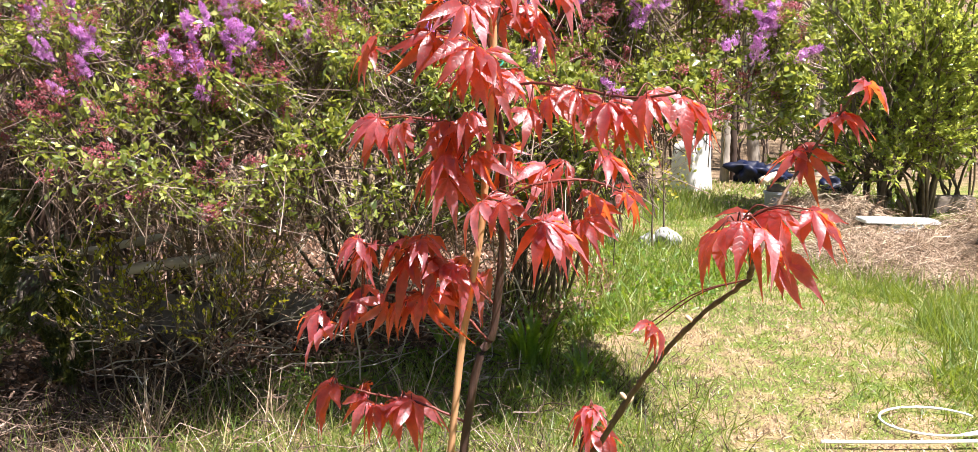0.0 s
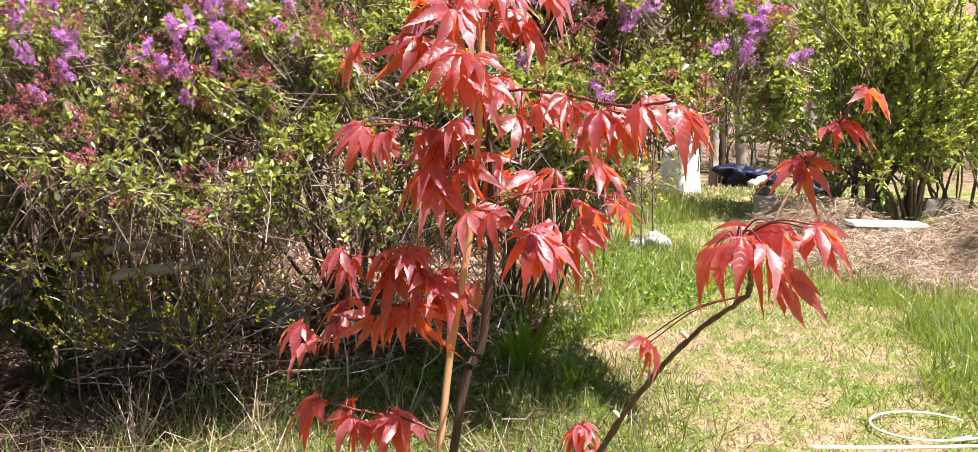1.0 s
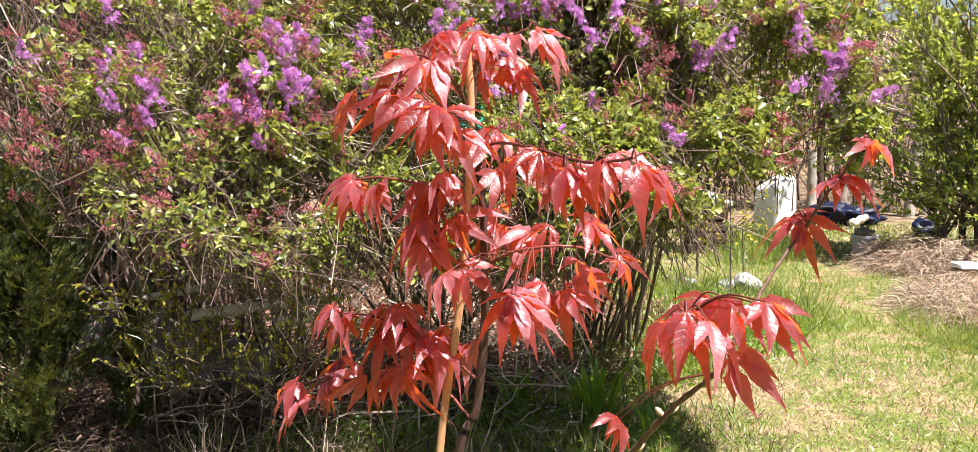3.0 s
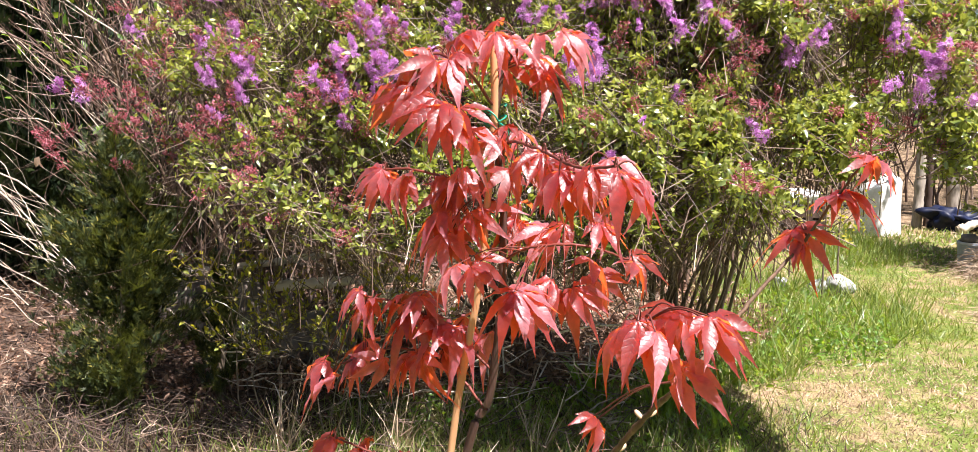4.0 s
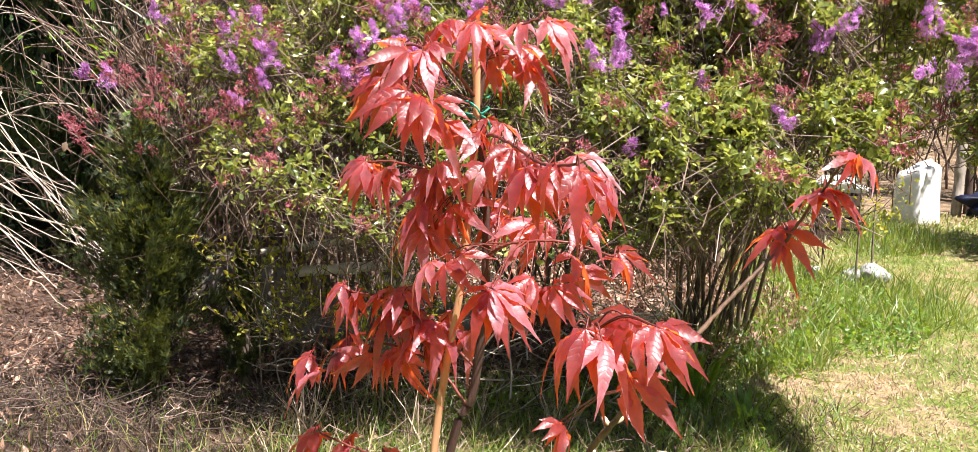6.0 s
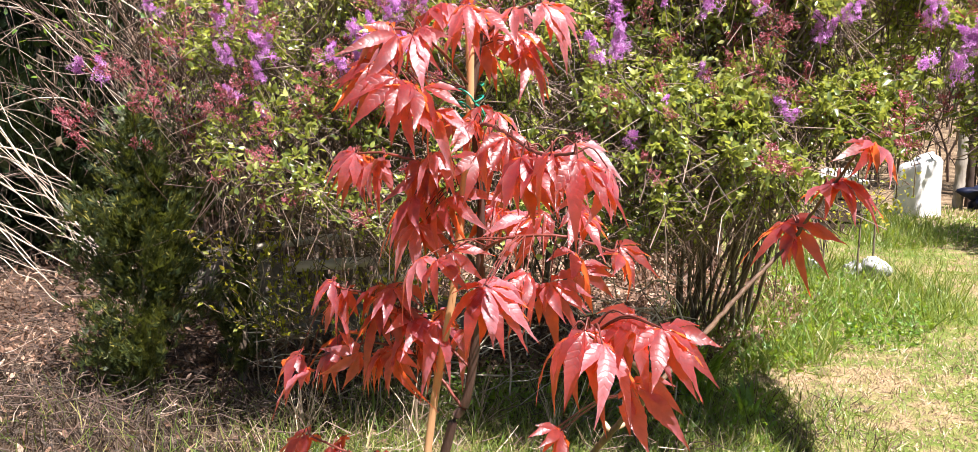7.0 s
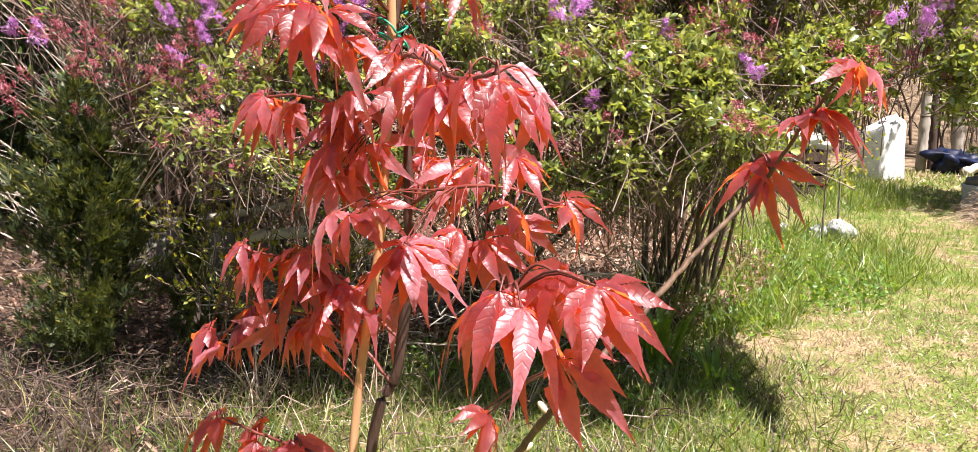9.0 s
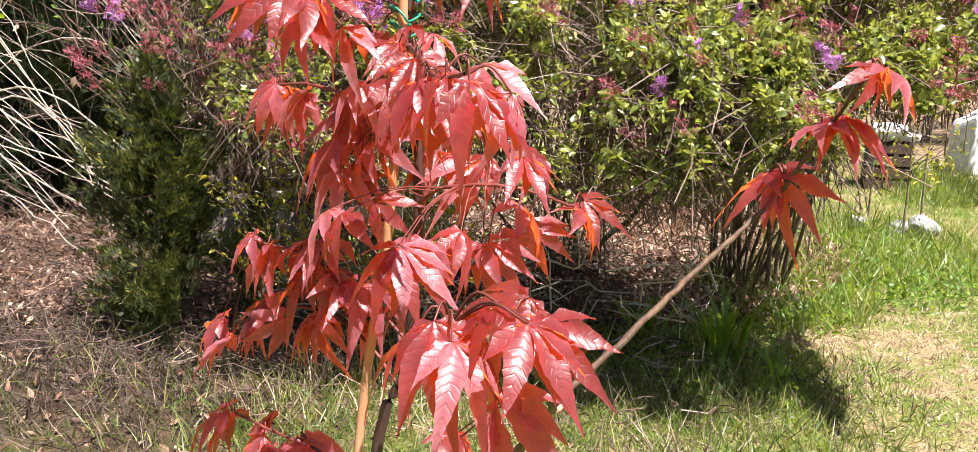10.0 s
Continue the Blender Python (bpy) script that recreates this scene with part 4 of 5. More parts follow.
def leafy_bush(name, label, cx, cy, rx, ry, z0, z1, n_stems, leaf_mat, size, per=4, r=(0.008, 0.022), seed=5, twigs=7, crown=lambda x: 9.0 + 0 * x):
    rs = np.random.default_rng(seed)
    bush = thing(name, label, "bush", (cx, cy, float(ground_height(np.array(cx), np.array(cy)))))
    inv = np.array(bush.location)
    a = rs.uniform(0, 2 * np.pi, n_stems)
    bases = np.stack([cx + 0.26 * rx * np.cos(a), cy + 0.26 * ry * np.sin(a), np.full(n_stems, inv[2] - 0.03)], -1)
    u = unit(rs.normal(0, 1, (n_stems, 3))) * rs.random((n_stems, 1)) ** 0.33
    tips = np.array([cx, cy, inv[2] + (z0 + z1) / 2]) + u * np.array([rx, ry, (z1 - z0) / 2])
    tips[:, 2] = np.minimum(tips[:, 2], crown(tips[:, 0]) - 0.1)
    stems, forks, tw = woody(bases, tips, rs.uniform(*r, n_stems), 9, twigs, fork_len=(0.1 + 0.1 * rx, 0.2 + 0.27 * rx), twig_len=(0.05 + 0.05 * rx, 0.12 + 0.15 * rx))
    for line, rad in zip(*stems):
        v, f = tubes(line[None], rad[None], 6)
        part("stem", mesh("stem", v - inv, f, BARK), bush)
    low = tw[0][:, 2, 2] < crown(tw[0][:, 2, 0])
    tw = (tw[0][low], tw[1][low])
    low = forks[0][:, -1, 2] < crown(forks[0][:, -1, 0])
    v, f = merge([tubes(forks[0][low], forks[1][low], 4), tubes(*tw, 3)])
    part("twig_tangle", mesh("twig_tangle", v - inv, f, BARK), bush, "thin dark twigs", "stuff")
    v, f = leaves_on(tw[0], per, size, lambda p: (p[:, 2] > inv[2] + z0 - 0.1) & (p[:, 2] < crown(p[:, 0])))
    part("foliage", mesh("foliage", v - inv, f, leaf_mat), bush, "", "stuff")
    return bush


leafy_bush("garden_bush", "dense bright-green leafy bush beside the path", 3.68, 9.1, 1.5, 1.1, 0.15, 3.3, 34, BUSH_LEAF, (0.036, 0.068), 14, (0.012, 0.032), crown=lambda x: 1.75 + 1.3 * np.clip(4.55 - x, 0, 2))


leafy_bush("garden_bush", "low spreading green bush behind the straw", 4.75, 9.6, 0.95, 0.7, 0.1, 1.45, 14, BUSH_LEAF, (0.04, 0.075), 9, (0.008, 0.02), 6)


# ---- thicket, evergreens and dead canes behind and beside the hedge ----
def thicket(name, label, x0, x1, y0, y1, top, n, green, seed):
    """A wild belt of bare thin stems with a few leaves."""
    rs = np.random.default_rng(seed)
    bx, by = rs.uniform(x0, x1, n), rs.uniform(y0, y1, n)
    bz = ground_height(bx, by)
    bases = np.stack([bx, by, bz], -1)
    tips = bases + np.stack([rs.normal(0, 0.6, n), rs.normal(0, 0.4, n), rs.uniform(0.4, 1.0, n) * top], -1)
    stems, forks, tw = woody(bases, tips, rs.uniform(0.008, 0.02, n), 8, 6, fork_len=(0.3, 0.8), twig_len=(0.15, 0.4))
    belt = thing(name, label, "thicket", (float(bx.mean()), float(by.mean()), float(bz.min())))
    inv = np.array(belt.location)
    v, f = merge([tubes(*stems, 4), tubes(*forks, 3), tubes(tw[0], tw[1] * 1.6, 3)])
    part("brushwood", mesh("brushwood", v - inv, f, TWIG), belt, "tangled bare brown stems", "stuff")
    v, f = leaves_on(tw[0], 1, (0.04, 0.08), lambda p: rs.random(len(p)) < green)
    part("foliage", mesh("foliage", v - inv, f, SHRUB_LEAF), belt, "", "stuff")


thicket("thicket", "wild brown brushwood behind the lilac hedge", -6.5, 0.7, 6.9, 9.5, 2.6, 210, 0.7, 21)
# the vine thicket's place and height are also chosen to shade the ground leftward
thicket("vine_thicket", "tall thicket of bare stems and dead vines at the hedge's end", -2.9, -1.7, 4.9, 6.3, 2.9, 60, 0.5, 24)
thicket("hillside_brush", "bare brown brush on the dry hillside", -4.0, 9.0, 17.0, 30.0, 2.4, 130, 0.15, 22)
thicket("side_brush", "brown brush and stems beyond the fence posts", 1.2, 8.5, 13.0, 16.0, 1.7, 150, 0.15, 23)


def evergreen(name, label, x, y, height, radius, n, mat, seed, size=(0.035, 0.075), low=0.05, shape=0.75, open_=0.0):
    """A dense young conifer: a trunk with short boughs that carry flat, upright sprays of scale leaves."""
    rs = np.random.default_rng(seed)
    tree = thing(name, label, "conifer", (x, y, 0.0))
    v, f = tube([(0, 0, -0.03), (0.01, 0.0, height * 0.5), (0.0, 0.01, height * 0.93)], 0.018 + 0.012 * height, 0.004, 14, 7)
    part("trunk", mesh("trunk", v, f, BARK), tree)
    # boughs: clumps of sprays that stand out unevenly from the trunk
    m = max(24, int(60 * height))
    ct = rs.random(m) ** 1.1
    ca = rs.uniform(0, 2 * np.pi, m)
    cr = radius * np.clip((1 - ct) ** shape * (0.5 + 2.0 * np.minimum(ct, 0.25)), 0.03, 1) * rs.uniform(0.25, 1.12, m)
    who = rs.integers(0, m, n)
    t = rs.random(n)                                           # along the bough
    lift = rs.uniform(0.10, 0.24, m) * height ** 0.5
    r = cr[who] * (0.25 + 0.75 * t) + rs.normal(0, 0.085 * radius, n)
    a = ca[who] + rs.normal(0, 0.16, n)
    z = low + ct[who] * (height - low) * 0.93 + lift[who] * t ** 1.6 + rs.normal(0, 0.07 * radius, n)
    p = np.stack([r * np.cos(a), r * np.sin(a), np.maximum(z, 0.03)], -1)
    out = np.stack([np.cos(a), np.sin(a), np.full(n, 1.4)], -1) + rs.normal(0, 0.45, (n, 3))
    # a spray: a flat fan of five narrow leaflets
    tv, tf = [], []
    for i, ang in enumerate((-55, -28, 0, 28, 55)):
        c, s_ = math.cos(radians(ang)), math.sin(radians(ang))
        o = 0.18 * abs(i - 2)
        base, tip = np.array([s_ * 0.05, 0.12 * i * 0.5, 0]), np.array([s_ * (0.9 - o), 0.12 * i * 0.5 + c * (0.9 - o), 0.08 * (i % 2)])
        w = np.array([c, -s_, 0]) * 0.075
        k0 = len(tv)
        tv += [base, (base + tip) / 2 + w, tip, (base + tip) / 2 - w]
        tf += [(k0, k0 + 1, k0 + 2), (k0, k0 + 2, k0 + 3)]
    v, f = scatter(np.array(tv), tf, p, frames(out, rs.normal(0, 1, (n, 3))), rs.uniform(*size, n))
    part("crown", mesh("crown", v, f, mat), tree, "", "stuff")
    return tree


evergreen("young_conifer", "small dark-green upright conifer before the hedge", -2.04, 3.95, 1.12, 0.44, 9000, CONIFER, 31, (0.022, 0.062), shape=0.6)
evergreen("young_conifer", "low dark-green conifer half hidden by the hedge", -1.74, 4.2, 0.60, 0.19, 1700, CONIFER, 32, (0.02, 0.055), shape=0.5)
# both tall evergreens wear the foliage colour darkened for shade
evergreen("cedar_tree", "dark evergreen tree in shade behind the dead canes", -4.2, 6.1, 4.2, 1.7, 17000, SHADED_EVERGREEN, 33, (0.10, 0.2), 0.1, 0.6)
evergreen("cedar_tree", "shaded evergreen tree beyond the hedge", -2.75, 6.7, 3.6, 1.3, 10000, SHADED_EVERGREEN, 34, (0.10, 0.18), 0.3, 0.6)


def bramble(label, n, x, y, spread, seed, reach, high):
    """Long dead canes that rise out of a stool, arch over and come down again, with thin withered side shoots."""
    rs = np.random.default_rng(seed)
    stool = thing("dead_bramble", label, "bramble", (x, y, 0.0), "dead brambles")
    for k in range(n):
        b = np.array([rs.uniform(-spread, spread), rs.uniform(-0.35, 0.35), 0.0])
        out = reach * rs.uniform(0.55, 1.05)
        rise = high * rs.uniform(0.35, 1.0)
        drop = rise * rs.uniform(0.15, 0.75)
        dy = rs.normal(-0.1, 0.22)
        pts = [b, b + np.array([out * 0.12, dy * 0.2, rise * 0.72]), b + np.array([out * 0.38, dy * 0.5, rise]),
               b + np.array([out * 0.70, dy * 0.8, rise - 0.45 * (rise - drop)]), b + np.array([out, dy, drop])]
        pts[1:] = [q + rs.normal(0, 0.05, 3) for q in pts[1:]]
        thick = rs.random() < 0.35
        r = rs.uniform(0.0055, 0.0080) if thick else rs.uniform(0.0018, 0.0042)
        v, f = tube(pts, r, r * 0.35, 22, 5, (), 0, 0.004 if thick else 0.009)
        part("cane", mesh("cane", v, f, DEAD), stool)
    m = int(n * 9)
    p = np.stack([rs.uniform(0.5, reach, m), rs.uniform(-0.4, 0.4, m), 0.9 * high * rs.random(m) ** 2.2 + 0.03], -1)
    d = random_dirs(m, -0.1)
    ln = rs.uniform(0.12, 0.5, (m, 1))
    end = p + d * ln
    end[:, 2] = np.maximum(end[:, 2], 0.01)
    curl = rs.normal(0, 0.07, (m, 3))
    line = np.stack([p, p * 0.67 + end * 0.33 + curl, p * 0.33 + end * 0.67 + curl * 0.8, end], 1)
    v, f = tubes(line, rs.uniform(0.0007, 0.0020, (m, 1)) * np.array([1.0, 0.9, 0.8, 0.4]), 4)
    part("side_twig_tangle", mesh("side_twig_tangle", v, f, TWIG), stool, "", "stuff")
    # withered leaves that still hang on the canes
    m = n // 2
    p = np.stack([rs.uniform(0.6, reach, m), rs.uniform(-0.4, 0.2, m), rs.uniform(0.3, 1.0, m) * high], -1)
    v, f = scatter(OVATE_V, OVATE_F, p, frames(random_dirs(m, -2.0), random_dirs(m)), rs.uniform(0.03, 0.06, m))
    part("withered_leaves", mesh("withered_leaves", v, f, LITTER), stool, "", "stuff")


bramble("pale dead bramble canes arching beside the conifer", 27, -4.55, 4.25, 0.4, 41, 2.3, 1.55)
bramble("bleached dead canes leaning into the hedge's end", 19, -4.3, 4.8, 0.5, 42, 2.4, 2.0)


# ---- under the hedge: dead wood, a low stone edge, a yellow seedling shrub ----
def dead_wood():
    n = 300
    x = rng.uniform(-1.75, 0.1, n)
    y = rng.uniform(4.0, 4.9, n)
    p = np.stack([x, y, 0.05 + 0.75 * rng.random(n) ** 1.3], -1)
    d = unit(np.stack([rng.normal(0, 1, n), rng.normal(0, 0.5, n), rng.normal(0.15, 0.6, n)], -1))
    ln = rng.uniform(0.08, 0.38, (n, 1))
    r = rng.uniform(0.0016, 0.0048, n)
    a, b = p - d * ln / 2, p + d * ln / 2
    a[:, 2], b[:, 2] = np.maximum(a[:, 2], 0.02), np.maximum(b[:, 2], 0.02)
    v, f = tubes(np.stack([a, p * 0.7 + a * 0.3 + rng.normal(0, 0.02, (n, 3)), p * 0.6 + b * 0.4 + rng.normal(0, 0.02, (n, 3)), b], 1), np.stack([r, r * 0.9, r * 0.7, r * 0.4], 1), 4)
    tagged(new("dead_branches", mesh("dead_branches", v, f, DEAD)), "bleached dead branches tangled in the hedge's foot", "branches", kind="stuff")


dead_wood()


def log(label, a, b, r, seed, mat=PALE_WOOD):
    a, b = np.array(a), np.array(b)
    rs = np.random.default_rng(seed)
    mid = (a + b) / 2 + rs.normal(0, 0.02, 3)
    v, f = tube(np.array([a, mid, b]) - a, r, r * 0.75, 18, 10, (0.3, 0.7), 0.2, r * 0.06)
    tagged(new("log", mesh("log", v, f, mat)), label, "log").location = a


log("bleached fallen log lying across the hedge's foot", (-1.55, 4.36, 0.50), (-0.85, 4.28, 0.60), 0.024, 1)
log("bleached broken log in the hedge's foot", (-1.10, 4.22, 0.52), (-0.90, 4.2, 0.56), 0.026, 2)
log("thin pale dead pole leaning in the hedge", (-2.4, 4.7, 0.42), (-1.3, 4.75, 0.62), 0.02, 3)
for k, (x, y, sx, sy, sz) in enumerate([(-2.0, 4.95, 0.24, 0.16, 0.20), (-1.55, 4.85, 0.24, 0.15, 0.15), (-1.0, 5.05, 0.15, 0.12, 0.13), (-2.5, 5.2, 0.25, 0.2, 0.22)]):
    st = new("boulder", lump("boulder", STONE, sx, sy, sz, 0.35, k + 1))
    st.location = (x, y, 0.0)
    tagged(st, "grey field boulder at the hedge's foot", "stone", "hedge boulders")
leafy_bush("seedling_shrub", "small yellow-green seedling shrub under the lilac", -1.08, 3.86, 0.36, 0.16, 0.22, 0.70, 4, YELLOW_LEAF, (0.014, 0.030), 5, (0.002, 0.004), 8, 5)
leafy_bush("seedling_shrub", "yellow-leaved seedling at the hedge's edge", -1.45, 3.95, 0.22, 0.14, 0.34, 0.80, 3, YELLOW_LEAF, (0.014, 0.030), 6, (0.002, 0.004), 9, 4)


def iris(x, y, n, h, label):
    """A fan of sword-shaped leaves, each a part."""
    clump = thing("iris_clump", label, "plant", (x, y, 0.0))
    for k in range(n):
        a = rng.uniform(0, 2 * np.pi)
        out = np.array([math.cos(a), math.sin(a), 0])
        b = out * rng.uniform(0.01, 0.09)
        hh = h * rng.uniform(0.6, 1.0)
        t = np.linspace(0, 1, 7)[:, None]
        line = b + out * 0.55 * hh * t ** 2.2 * rng.uniform(0.3, 1.1) + np.array([0, 0, 1]) * hh * (t - 0.25 * t ** 3)
        side = np.cross(out, [0, 0, 1.0]) * 0.011
        w = np.sin(np.clip(t * 0.85 + 0.15, 0, 1) * np.pi) ** 0.6
        v = np.concatenate([line - side * w, line + out * 0.003, line + side * w])
        f = [(c * 7 + i, c * 7 + i + 1, (c + 1) * 7 + i + 1, (c + 1) * 7 + i) for c in range(2) for i in range(6)]
        part("leaf", mesh("leaf", v, f, SHRUB_LEAF), clump)


iris(0.19, 4.50, 34, 0.42, "clump of sword-leaved iris in the hedge's shade")
iris(0.42, 4.35, 14, 0.24, "small clump of sword-shaped leaves by the path")
iris(-0.15, 4.7, 16, 0.26, "shaded clump of narrow green leaves")


def weeds(name, label, cx, cy, rx, ry, n, size, mat=SHRUB_LEAF, h=0.16):
    p = tuft_points(n, cx, cy, rx, ry)
    p[:, 2] += rng.uniform(0.01, h, n)
    v, f = scatter(OVATE_V, OVATE_F, p, frames(random_dirs(n, 0.2), random_dirs(n, 1.5)), rng.uniform(*size, n))
    tagged(new(name, mesh(name, v, f, mat)), label, "weeds", kind="stuff")


weeds("broadleaf_weeds", "low broad-leaved green weeds by the path", 0.95, 6.4, 0.55, 0.9, 1500, (0.018, 0.045), h=0.11)
weeds("broadleaf_weeds", "broad-leaved weeds at the hedge's edge", 0.55, 5.45, 0.22, 0.45, 420, (0.018, 0.045), h=0.10)
weeds("creeping_weeds", "creeping green weeds in the shaded grass", -0.25, 4.35, 0.8, 0.4, 1300, (0.015, 0.04), h=0.08)


# ---- along the path: saplings, stones, bin cover, posts, trunks, tarp, bucket, table, hose ----
def sapling(x, y, h, seed, label):
    rs = np.random.default_rng(seed)
    tree = thing("sapling", label, "sapling", (x, y, 0.0), "thin saplings")
    v, f = tube([(0, 0, -0.02), (rs.normal(0, 0.015), 0, h * 0.5), (rs.normal(0, 0.03), 0, h)], 0.009, 0.003, 14, 6, (), 0, 0.002)
    part("stem", mesh("stem", v, f, BARK), tree)
    ends = []
    for k in range(6):
        z = h * rs.uniform(0.35, 0.95)
        a = rs.uniform(0, 2 * np.pi)
        e = np.array([0.22 * math.cos(a), 0.12 * math.sin(a), z + rs.uniform(0.08, 0.2)])
        v, f = tube([(0, 0, z), e * np.array([0.5, 0.5, 1]) - np.array([0, 0, 0.05]), e], 0.004, 0.0015, 8, 5)
        part("branch", mesh("branch", v, f, BARK), tree)
        ends.append(e)
    n = 70
    p = np.array(ends)[rs.integers(0, 6, n)] * rs.uniform(0.6, 1.0, (n, 1)) + rs.normal(0, 0.03, (n, 3))
    p[:, 2] = np.maximum(p[:, 2], h * 0.5)
    v, f = scatter(OVATE_V, OVATE_F, p, frames(random_dirs(n), random_dirs(n, 1.0)), rs.uniform(0.025, 0.045, n))
    part("foliage", mesh("foliage", v, f, YELLOW_LEAF), tree, "", "stuff")


sapling(1.22, 7.35, 0.85, 51, "thin sapling with sparse new leaves by the path")
sapling(1.38, 7.75, 0.95, 52, "thin forked sapling beside white stones")
sapling(1.05, 7.9, 0.7, 53, "slender dark sapling stem among weeds")
for k, (x, y, sx, sy, sz) in enumerate([(1.20, 7.5, 0.06, 0.05, 0.06), (1.36, 7.55, 0.09, 0.07, 0.075), (0.95, 7.6, 0.05, 0.05, 0.06)]):
    st = new("white_stone", lump("white_stone", PALE_STONE, sx, sy, sz, 0.8, k + 30))
    st.location = (x, y, -0.01)
    tagged(st, "pale whitish stone at a sapling's foot", "stone", "white stones")


def plant_cover():
    """A shrub wrapped in white fleece: a wrinkled bag drawn together at the top."""
    cover = thing("plant_cover", "white fleece cover standing over a plant", "cover", (2.27, 11.0, 0.0))
    n, rows = 40, 16
    verts = []
    for i in range(rows):
        t = i / (rows - 1)
        r = 0.175 * (1.06 - 0.10 * t) if t < 0.85 else 0.175 * (0.975 - 0.5 * ((t - 0.85) / 0.15) ** 2.5)
        for k in range(n):
            a = 2 * math.pi * k / n
            square = (abs(math.cos(a)) ** 5 + abs(math.sin(a)) ** 5) ** -0.2
            w = square * (1 + 0.05 * math.sin(5 * a + 1.3 * t) + 0.03 * math.sin(11 * a + 4 * t) + 0.04 * noise.noise(Vector((math.cos(a) * 2, math.sin(a) * 2, t * 4))))
            b = a + 0.6
            verts.append((r * w * math.cos(b), r * w * math.sin(b), 0.60 * t + (0.05 * math.cos(b - 0.2) if t > 0.5 else 0.1 * t * math.cos(b - 0.2))))
    faces = [(i * n + k, i * n + (k + 1) % n, (i + 1) * n + (k + 1) % n, (i + 1) * n + k) for i in range(rows - 1) for k in range(n)]
    faces.append(tuple((rows - 1) * n + k for k in range(n)))
    part("fleece", mesh("fleece", verts, faces, WHITE_SHEET), cover)
    v, f = tube([(0.08, 0.0, 0.57), (0.10, 0.01, 0.62), (0.11, 0, 0.66)], 0.06, 0.015, 8, 9)
    part("gathered_top", mesh("gathered_top", v, f, WHITE_SHEET), cover)


plant_cover()


def trunk(name, label, pts, r0, r1, mat, category="tree", knots=(0.3, 0.62)):
    pts = np.array(pts, float)
    v, f = tube(pts - pts[0], r0, r1, 22, 10, knots, 0.15, r0 * 0.05)
    ob = new(name, mesh(name, v, f, mat))
    ob.location = pts[0]
    return tagged(ob, label, category)


trunk("fence_post", "weathered round wooden fence post", [(2.80, 11.6, -0.05), (2.80, 11.6, 0.4), (2.79, 11.6, 0.86)], 0.055, 0.05, GREY_BARK, "post")
trunk("fence_post", "dark thin fence post by the tarp", [(2.98, 11.9, -0.05), (2.97, 11.9, 0.4), (2.95, 11.9, 0.95)], 0.04, 0.035, DARK_WOOD, "post")


def far_tree(label, x, y, h, r, lean, seed, mat=GREY_BARK):
    rs = np.random.default_rng(seed)
    z0 = float(ground_height(np.array(x), np.array(y)))
    tree = thing("bare_tree", label, "tree", (x, y, z0), "trees beyond the path")
    top = np.array([lean, 0.1, h])
    line = np.array([(0, 0, -0.05), top * 0.35 + [0.03, 0, 0], top * 0.7 - [0.02, 0, 0], top])
    v, f = tube(line, r, r * 0.45, 20, 10, (0.3,), 0.2, r * 0.05)
    part("trunk", mesh("trunk", v, f, mat), tree)
    n = 10
    t = rs.uniform(0.3, 0.98, n)
    b = spline(line, 60)[(t * 59).astype(int)]
    tips = b + np.stack([rs.normal(0, 0.8, n), rs.normal(0, 0.6, n), rs.uniform(0.3, 1.3, n)], -1)
    stems, forks, tw = woody(b, tips, rs.uniform(0.02, 0.04, n), 8, 6, fork_len=(0.4, 1.0))
    for ln_, rd in zip(*stems):
        v, f = tubes(ln_[None], rd[None], 5)
        part("limb", mesh("limb", v, f, mat), tree)
    v, f = merge([tubes(*forks, 4), tubes(tw[0], tw[1] * 1.5, 3)])
    part("twig_tangle", mesh("twig_tangle", v, f, TWIG), tree, "", "stuff")
    v, f = leaves_on(tw[0], 1, (0.04, 0.08), lambda p: rs.random(len(p)) < 0.5)
    part("foliage", mesh("foliage", v, f, YELLOW_LEAF), tree, "", "stuff")


far_tree("tree with a pale grey trunk lit from the side", 3.52, 12.9, 3.4, 0.085, -0.35, 61)
far_tree("slim grey tree leaning beyond the path", 3.28, 13.1, 3.0, 0.055, -0.1, 62, DARK_WOOD)
far_tree("grey double-stemmed tree behind the bush", 4.15, 12.4, 3.0, 0.07, 0.25, 63)
far_tree("grey tree stem behind the bush", 4.4, 12.6, 3.2, 0.06, 0.1, 64)


def tarp_heap():
    heap = thing("tarp_heap", "dark blue tarpaulin crumpled over a heap", "tarp", (3.25, 11.6, 0.0))
    part("tarpaulin", lump("tarpaulin", BLUE_TARP, 0.27, 0.18, 0.12, 1.4, 71, 4), heap)
    part("fold", lump("fold", BLUE_TARP, 0.16, 0.12, 0.13, 0.8, 72, 3), heap, m=Matrix.Translation((-0.17, -0.1, 0.02)))


tarp_heap()
log("pale sawn log lying against the tarpaulin", (3.13, 11.25, 0.05), (3.33, 11.28, 0.14), 0.05, 5)
drum = new("blue_sack", lump("blue_sack", BLUE_TARP, 0.13, 0.11, 0.10, 0.8, 74))
drum.location = (3.75, 10.7, 0)
tagged(drum, "dark blue sack behind the bush", "sack")


